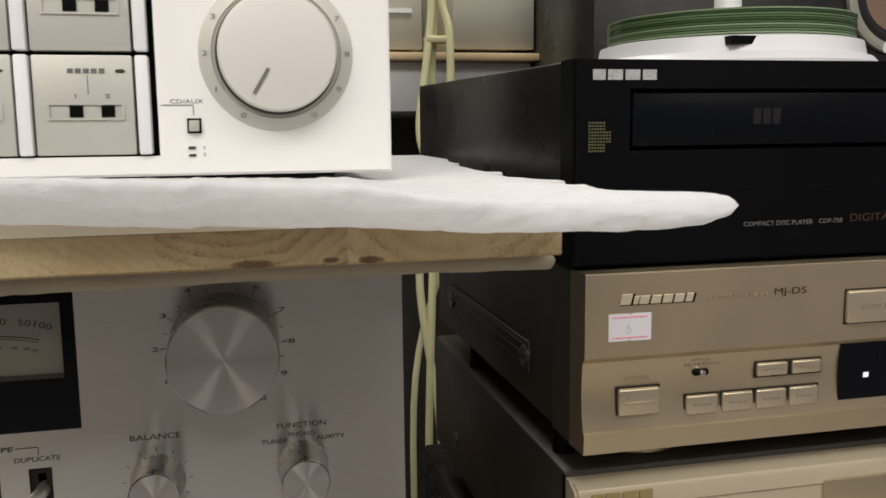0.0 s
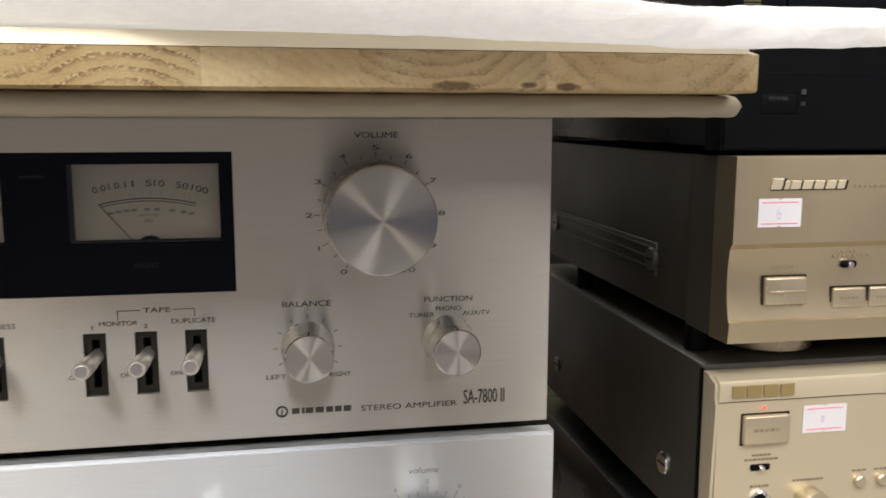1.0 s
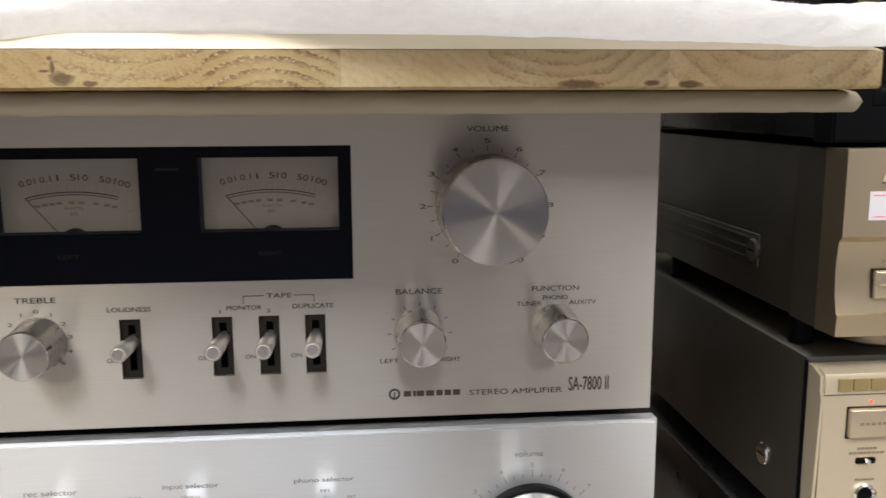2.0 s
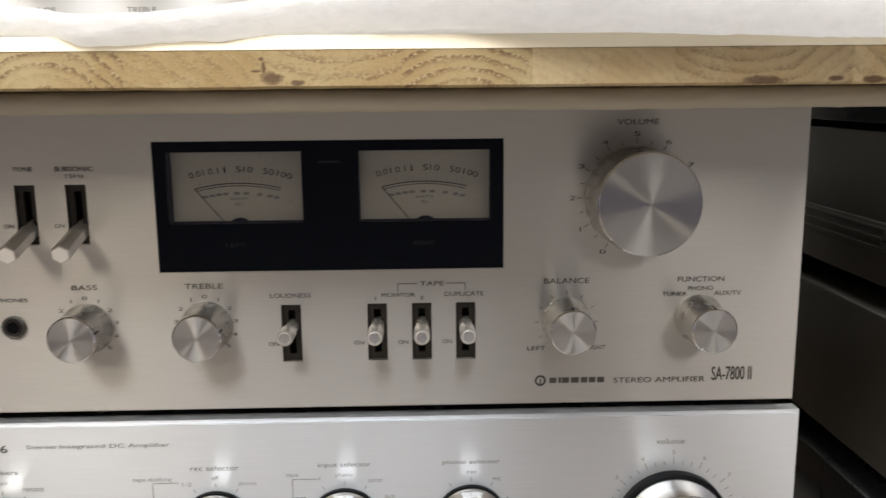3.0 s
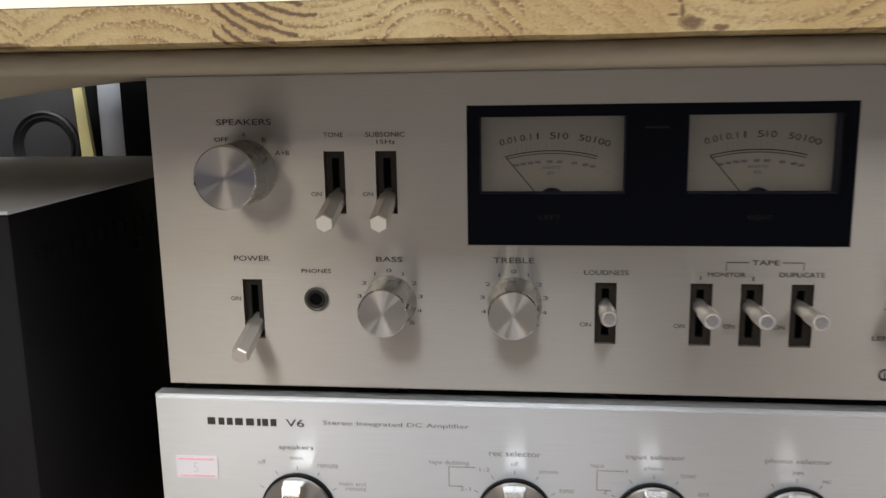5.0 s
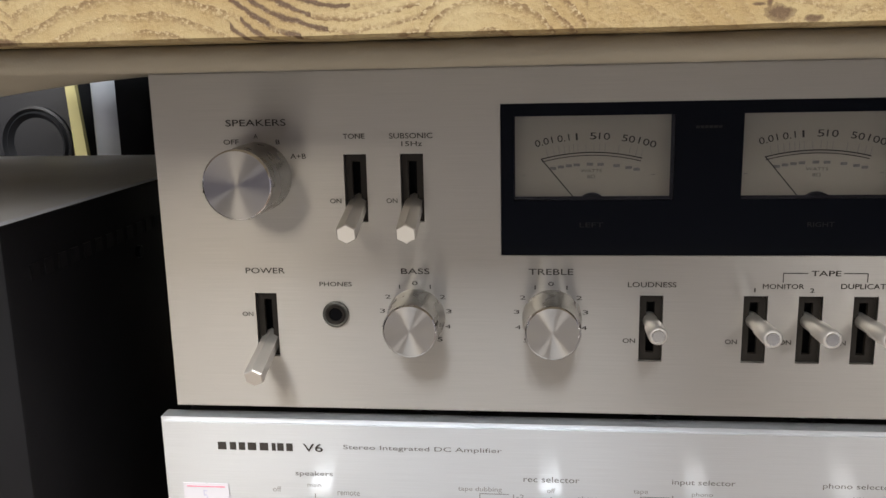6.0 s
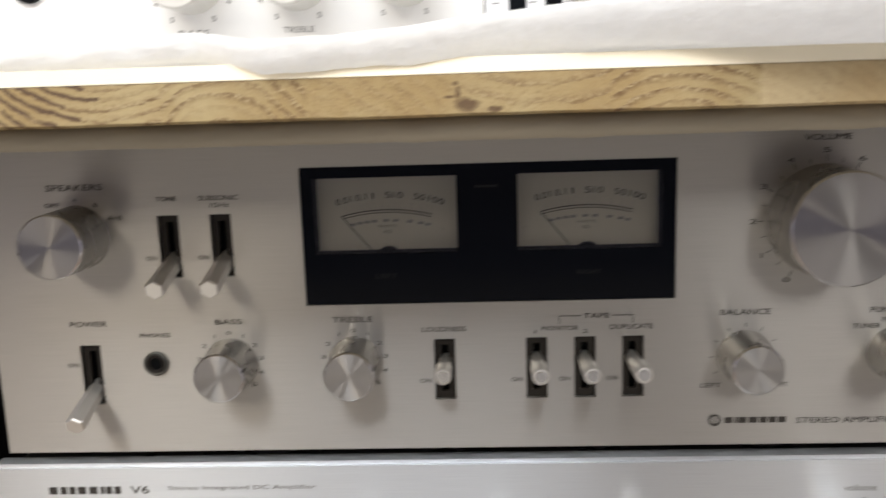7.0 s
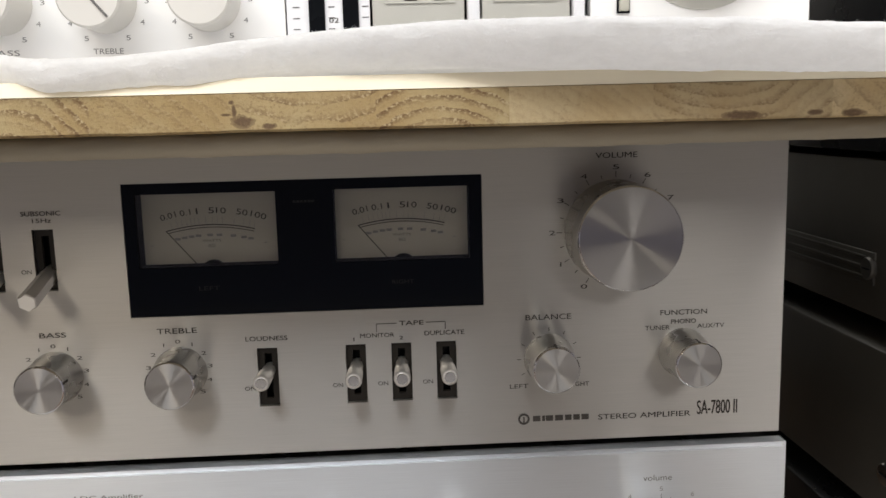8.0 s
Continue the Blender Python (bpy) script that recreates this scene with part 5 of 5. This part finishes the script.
bm = box(CX0 + 0.001, CX1 - 0.001, CY + 0.0182, 0.350, 0.1215, 0.2132, 0.0015)
for v in bm.verts:
    if v.co.z > 0.17:
        v.co.z += 0.019 * (v.co.y - CY - 0.018)
part("case", bm, BLACK_STEEL, cd, "black steel case")
power = part("power_key", box(0.5168, 0.5344, CY - 0.0001, CY + 0.012, 0.1364, 0.1455, 0.0003), BLACK_PLASTIC, cd, "black power key")
words("POWER", 0.5205, 0.5300, 0.1422, 0.1440, FAINT_INK, power, CY - 0.0004)
part("lamp", box(0.5362, 0.5385, CY - 0.0006, CY + 0.0004, 0.1450, 0.1474), FAINT_INK, cd, "small grey lamp", 0)
part("lamp", box(0.5362, 0.5385, CY - 0.0004, CY + 0.0004, 0.1400, 0.1418), DIM_INK, cd, smooth=0)
words("COMPACT DISC PLAYER", 0.5855, 0.6228, 0.1358, 0.1380, PALE_INK, cd, CY - 0.0002)
words("CDP-750", 0.6262, 0.6392, 0.1360, 0.1381, PALE_INK, cd, CY - 0.0002, "model_number")
words("DIGITAL", 0.6437, 0.6690, 0.1362, 0.1400, AMBER_INK, cd, CY - 0.0002)
mark(0.5080, 0.5400, 0.2042, 0.2088, (3.4, 4, 4, 3.8), SILVER_INK, cd, CY - 0.0001, "maker_mark", 0.0002, 0.16)
bm = bmesh.new()
for i in range(8):
    for k in range(10):
        if i > 5 and (k < 3 or k > 6):
            continue
        box(0.5062 + i * 0.0014, 0.5070 + i * 0.0014, CY - 0.0003, CY + 0.0002, 0.1722 + k * 0.0014, 0.1730 + k * 0.0014, bm=bm)
part("dot_mark", bm, OLIVE_INK, cd, "olive dotted mark", 0)
feet(cd, 0.545, 0.885, 0.05, 0.33, 0.1178, 0.1220, 0.02)

md = thing("disc_deck", (0.71, 0.14, -0.083), "champagne deck with rounded top edge and small controls, under the recorder", "recorder", "stacked decks")
SX0, SX1, SY = 0.4988, 0.9288, -0.0030
bm = bmesh.new()
prof = [(SY + 0.010, 0.0156), (SY + 0.004, 0.0151), (SY + 0.0008, 0.0138), (SY, 0.0122), (SY - 0.0002, 0.0042), (SY + 0.0016, 0.0036), (SY + 0.0016, -0.0690), (SY + 0.012, -0.0690), (SY + 0.014, 0.0154)]
sides = [[bm.verts.new((x, y, z)) for y, z in prof] for x in (SX0 + 0.0016, SX1 - 0.0016)]
for k in range(len(prof)):
    j = (k + 1) % len(prof)
    bm.faces.new((sides[0][k], sides[1][k], sides[1][j], sides[0][j]))
bm.faces.new(sides[0])
bm.faces.new(sides[1])
bmesh.ops.bevel(bm, geom=[e for e in bm.edges if abs(e.verts[0].co.x - e.verts[1].co.x) < 1e-6 and all(v.co.y < SY + 0.006 for v in e.verts)], offset=0.0016, segments=3, affect="EDGES")
part("front_panel", bm, PALE_GOLD, md, "pale champagne front", 40)
part("front_field", box(SX0 + 0.0032, SX1 - 0.0032, SY + 0.0008, SY + 0.0018, -0.0686, 0.0034), PALE_FIELD, md, "satin champagne field", 0)
part("case", box(SX0 + 0.0007, SX1 - 0.0007, SY + 0.014, 0.30, -0.0690, 0.0188, 0.003), BROWN_STEEL, md, "dark brown steel case")
part("case_edge", box(SX0, SX0 + 0.0012, SY + 0.0121, SY + 0.0136, -0.068, 0.0175), BLACK_PLASTIC, md, smooth=0)
case_screw(md, SX0 + 0.0007, 0.0465, -0.0450, 0.0062, CHROME)
case_screw(md, SX0 + 0.0007, 0.2280, -0.0430, 0.0055)
feet(md, 0.545, 0.88, 0.06, 0.26, -0.083, -0.0688, 0.018)
SF = SY + 0.0008
push(0.5145, 0.5378, -0.0172, -0.0030, SF, 0.003, md, CHAMPAGNE_PLASTIC)
part("standby_lamp", box(0.5247, 0.5262, SF - 0.0006, SF + 0.0002, -0.0007, 0.0008, 0.0003), RED_LED.mat, md, "lit red standby lamp")
mark(0.5082, 0.5405, 0.0062, 0.0116, (3.4, 4, 4, 3.8), GOLD_MARK, md, SY - 0.0001, "maker_mark", 0.0012, 0.16)
bars(0.5205, 0.5305, -0.0236, -0.0226, 5, KEY_INK, md, SF - 0.0001)
bars(0.5167, 0.5344, -0.0258, -0.0248, 8, KEY_INK, md, SF - 0.0001)
sw = part("timer_switch", box(0.5198, 0.5302, SF - 0.0006, SF + 0.001, -0.0310, -0.0276, 0.0012, 3), BLACK_PLASTIC, md, "small oval slide switch")
part("switch_tip", rod((0.525, SF, -0.0293), (0.525, SF - 0.003, -0.0293), 0.0014, 16, 0.0006), CHROME, sw)
hs = part("headphone_socket", lathe([(0.0056, SF), (0.0056, SF - 0.0012), (0.0046, SF - 0.0018), (0.0036, SF - 0.001), (0.0036, SF + 0.0006), (0.0, SF + 0.0006)], 0.5256, -0.0462, 36, capped=False), CHROME, md, "gold-rimmed headphone socket")
part("socket_hole", lathe([(0.0036, SF - 0.0002), (0.0, SF - 0.0002)], 0.5256, -0.0462, 24, capped=False), BLACK_PLASTIC, hs)
part("level_knob", lathe([(0.0070, SF), (0.0070, SF - 0.008), (0.0062, SF - 0.0092), (0.0, SF - 0.0094)], 0.5506, -0.0470, 40, capped=False), CREAM_PLASTIC, md, "small level knob")
bars(0.5205, 0.5305, -0.0392, -0.0382, 5, KEY_INK, md, SF - 0.0001)
bars(0.5425, 0.5590, -0.0378, -0.0368, 8, KEY_INK, md, SF - 0.0001)
for x in (0.578, 0.590, 0.602):
    part("round_key", lathe([(0.0030, SF), (0.0030, SF - 0.002), (0.0024, SF - 0.0026), (0.0, SF - 0.0026)], x, -0.0400, 24, capped=False), CREAM_PLASTIC, md)
    bars(x - 0.004, x + 0.004, -0.0350, -0.0342, 3, KEY_INK, md, SF - 0.0001)
bars(0.5930, 0.6200, -0.0080, -0.0066, 8, KEY_INK, md, SF - 0.0001)
lid = part("slot_door", box(0.6335, 0.7250, SY - 0.0012, SY + 0.0012, -0.0180, 0.0062, 0.001), CHAMPAGNE, md, "champagne slot door")
price_sticker(0.5458, 0.5684, -0.0138, -0.0002, SF, "white price sticker with red rules on the champagne deck")

base = thing("power_amplifier", (0.71, 0.16, -0.19), "black steel component beneath the champagne decks", "amplifier", "stacked decks")
part("case", box(0.495, 0.925, 0.002, 0.33, -0.180, -0.0835, 0.003), BLACK_STEEL, base, "black steel case")
part("front_panel", box(0.493, 0.927, -0.006, 0.0018, -0.180, -0.0832, 0.002), BLACK_PLASTIC, base, "black front")
feet(base, 0.53, 0.89, 0.05, 0.29, -0.19, -0.1795, 0.018)

# ---- the spindle of blank discs on the player ----
SPX, SPY = 0.622, 0.082
case = thing("disc_spindle", (SPX, SPY, 0.2128), "white spindle with a stack of green-edged discs on the player", "disc spindle")
part("base", upright([(0.078, 0.2126), (0.078, 0.2150), (0.0745, 0.2185), (0.0715, 0.2195), (0.0700, 0.2265), (0.066, 0.2275)], SPX, SPY, 72), WHITE_PLASTIC, case, "white plastic base")
part("base_notch", box(SPX - 0.0370, SPX - 0.0190, SPY - 0.0660, SPY - 0.0560, 0.2222, 0.2262), BLACK_PLASTIC, case, "dark notch in the base", 0)
part("spindle", upright([(0.0075, 0.2275), (0.0072, 0.270), (0.005, 0.275)], SPX, SPY, 24), WHITE_PLASTIC, case, "white centre post")
for k in range(10):
    z = 0.2279 + k * 0.00128
    ox, oy = 0.0005 * noise.noise(Vector((k * 3.3, 0, 0))), 0.0005 * noise.noise(Vector((0, k * 3.3, 0)))
    part("disc", upright([(0.0655, z), (0.066, z + 0.0002), (0.066, z + 0.0009), (0.0655, z + 0.0011)], SPX + ox, SPY + oy, 72), DISC_GREEN, case)
coil = thing("white_cable", (0.73, 0.06, 0.2128), "cream cable lying on the black player", "cable")
part("cable_jacket", tube([(0.676, 0.010, 0.2157), (0.720, 0.006, 0.2157), (0.78, 0.015, 0.2157), (0.85, 0.08, 0.2157)], 0.0028), WHITE_PLASTIC, coil)
part("cable_jacket", tube([(0.668, 0.012, 0.2210), (0.720, 0.008, 0.2212), (0.78, 0.017, 0.2212), (0.85, 0.082, 0.2212)], 0.0027), WHITE_PLASTIC, coil)

# ---- behind the stacks, seen through the gaps ----
rear = thing("rear_rack", (0.75, 1.35, -UP), "dark wooden rack with a pine shelf behind the decks", "shelf")
part("shelf", box(0.30, 0.904, 1.20, 1.60, 0.3105, 0.3235, 0.001), AGED_PINE, rear, "pine shelf board")
part("upright_panel", box(0.9045, 1.010, 1.18, 1.62, -UP, 0.62), BROWN_STEEL, rear, "dark brown upright", 0)
part("upright_panel", box(0.27, 0.2995, 1.20, 1.60, -UP, 0.62), BROWN_STEEL, rear, smooth=0)
# Dark sheet added as a backdrop for the darkness behind the gaps.
part("back_panel", box(0.30, 0.9040, 1.605, 1.62, -UP, 0.62), BROWN_STEEL, rear, smooth=0)
part("shelf", box(0.30, 0.904, 1.20, 1.60, 0.2050, 0.2180, 0.001), BLACK_STEEL, rear)
g1 = thing("grey_component", (0.82, 1.36, 0.3235), "grey-beige component standing on the pine shelf", "amplifier")
part("case", box(0.742, 0.900, 1.22, 1.5, 0.332, 0.470, 0.003), GREY_UNIT, g1)
feet(g1, 0.765, 0.88, 1.26, 1.46, 0.3235, 0.333, 0.012)
g2 = thing("grey_component", (0.60, 1.36, 0.3235), "grey-beige component beside a bundle of cables", "amplifier")
part("case", box(0.52, 0.684, 1.22, 1.5, 0.330, 0.470, 0.003), GREY_UNIT, g2)
part("label_plate", box(0.62, 0.665, 1.2175, 1.2205, 0.395, 0.402), WHITE_PLASTIC, g2)
feet(g2, 0.545, 0.66, 1.26, 1.46, 0.3235, 0.331, 0.012)
box_w = thing("white_carton", (0.75, 1.35, 0.218), "white carton under the pine shelf", "carton")
part("carton_body", box(0.56, 0.90, 1.24, 1.5, 0.2185, 0.3090, 0.002), WHITE_PLASTIC, box_w)
for pts, r in (([(0.666, 1.10, 0.62), (0.676, 1.10, 0.42), (0.664, 1.09, 0.30), (0.648, 1.08, 0.18), (0.665, 1.06, 0.05), (0.650, 1.05, -0.4), (0.65, 1.05, -1.0)], 0.0070),
               ([(0.700, 1.10, 0.62), (0.692, 1.10, 0.42), (0.704, 1.09, 0.34), (0.696, 1.08, 0.20), (0.640, 1.06, -0.05), (0.675, 1.05, -0.4), (0.67, 1.05, -1.0)], 0.0070),
               ([(0.684, 1.115, 0.62), (0.684, 1.115, 0.40), (0.680, 1.115, 0.30), (0.678, 1.10, 0.2), (0.690, 1.09, -0.02), (0.630, 1.08, -0.3), (0.64, 1.08, -1.0)], 0.0060)):
    c = thing("hanging_cable", pts[-1], "cream cable hanging behind the decks", "cable", "hanging cables")
    part("cable_jacket", tube(pts, r), CABLE, c)
clip = thing("cable_tie", (0.682, 1.09, 0.335), "cream tie round the hanging cables", "cable tie")
part("tie_band", box(0.664, 0.708, 1.086, 1.122, 0.330, 0.341, 0.002), CABLE, clip)
back = thing("floor_loudspeaker", (1.33, 0.83, -UP), "tall dark loudspeaker with a brown cone, standing behind the tables", "loudspeaker")
part("cabinet", box(0.768, 1.58, 0.62, 0.80, -UP, 0.75, 0.004), BLACK_STEEL, back, "dark cabinet")
for wz in (0.352, 0.05):
    driver = part("woofer", lathe([(0.078, 0.0), (0.078, -0.006), (0.074, -0.008), (0.066, -0.006), (0.064, -0.001)], 1.188, wz, 64, y=0.6198, capped=False), GREY_UNIT, back, "grey metal woofer ring")
    part("surround", lathe([(0.0645, -0.001), (0.058, -0.006), (0.050, -0.002)], 1.188, wz, 64, y=0.6198, capped=False), RUBBER, driver, "black surround")
    part("cone", lathe([(0.0505, -0.0018), (0.022, -0.0004), (0.012, -0.004), (0.0, -0.006)], 1.188, wz, 64, y=0.6198, capped=False), BROWN_CONE, driver, "brown paper cone")

# ---- beside the stack ----
side = thing("black_component", (-0.25, 0.05, -0.117), "large black component with vent slots and a dusty grey lid", "amplifier")
part("case", box(-0.475, -0.045, -0.035, 0.213, -0.105, 0.0815, 0.002), BLACK_SATIN, side, "black steel case")
part("lid", box(-0.4755, -0.0445, -0.036, 0.2135, 0.0816, 0.0832, 0.0006), GREY_TOP, side, "grey lid, its colour raised for light it misses")
for k in range(22):
    y = -0.02 + k * 0.0100
    part("vent_slot", box(-0.0452, -0.0444, y, y + 0.006, 0.058, 0.064), BLACK_SATIN, side, smooth=0)
part("case_screw", rod((-0.046, 0.07, 0.050), (-0.0430, 0.07, 0.050), 0.003, 16, 0.0006), BLACK_GLOSS, side)
feet(side, -0.43, -0.09, 0.0, 0.16, -0.117, -0.1045, 0.016)
sp = thing("bookshelf_speaker", (-0.31, 0.45, -0.117), "black bookshelf speaker with exposed woofer cone", "loudspeaker")
part("cabinet", box(-0.345, -0.2205, 0.352, 0.50, -0.117, 0.200, 0.003), RUBBER, sp, "black cabinet")
WX, WZ = -0.2600, 0.080
wf = part("woofer", lathe([(0.031, 0.0), (0.031, -0.003), (0.029, -0.004), (0.0272, -0.0015), (0.0265, -0.001)], WX, WZ, 64, y=0.3518, capped=False), RUBBER, sp, "black rubber surround")
part("cone", lathe([(0.0268, -0.0008), (0.0250, -0.0035), (0.0228, -0.001), (0.0090, 0.0100)], WX, WZ, 64, y=0.3518, capped=False), RUBBER, wf, "dark paper cone")
part("dust_cap", lathe([(0.0100, 0.0098), (0.0082, 0.0062), (0.0045, 0.0046), (0.0, 0.0042)], WX, WZ, 48, y=0.3518, capped=False), BLACK_GLOSS, wf, "glossy dust cap")
foam = thing("foam_strip", (-0.22, 0.345, -0.117), "pale yellow strip standing beside the loudspeaker", "strip")
bm = box(-1, 1, 0.346, 0.3505, -0.117, 0.165)
for v in bm.verts:
    t = max(0.0, (v.co.z - 0.07) / 0.05)
    v.co.x = -0.2165 - 0.0075 * t if v.co.x < 0 else -0.1990 - 0.0130 * t
part("strip_body", bm, YELLOW_FOAM, foam, smooth=0)
wrap = thing("wrapped_box", (-0.195, 0.36, -0.117), "blue-grey plastic-wrapped box behind the amplifier", "box")
part("box_body", box(-0.2120, -0.1850, 0.352, 0.48, -0.117, 0.22, 0.004), BLUE_GREY, wrap)
post = thing("black_post", (-0.16, 0.36, -0.117), "black upright post behind the amplifier", "post")
part("post_body", box(-0.1845, -0.1400, 0.34, 0.46, -0.117, 0.30, 0.002), BLACK_PLASTIC, post)
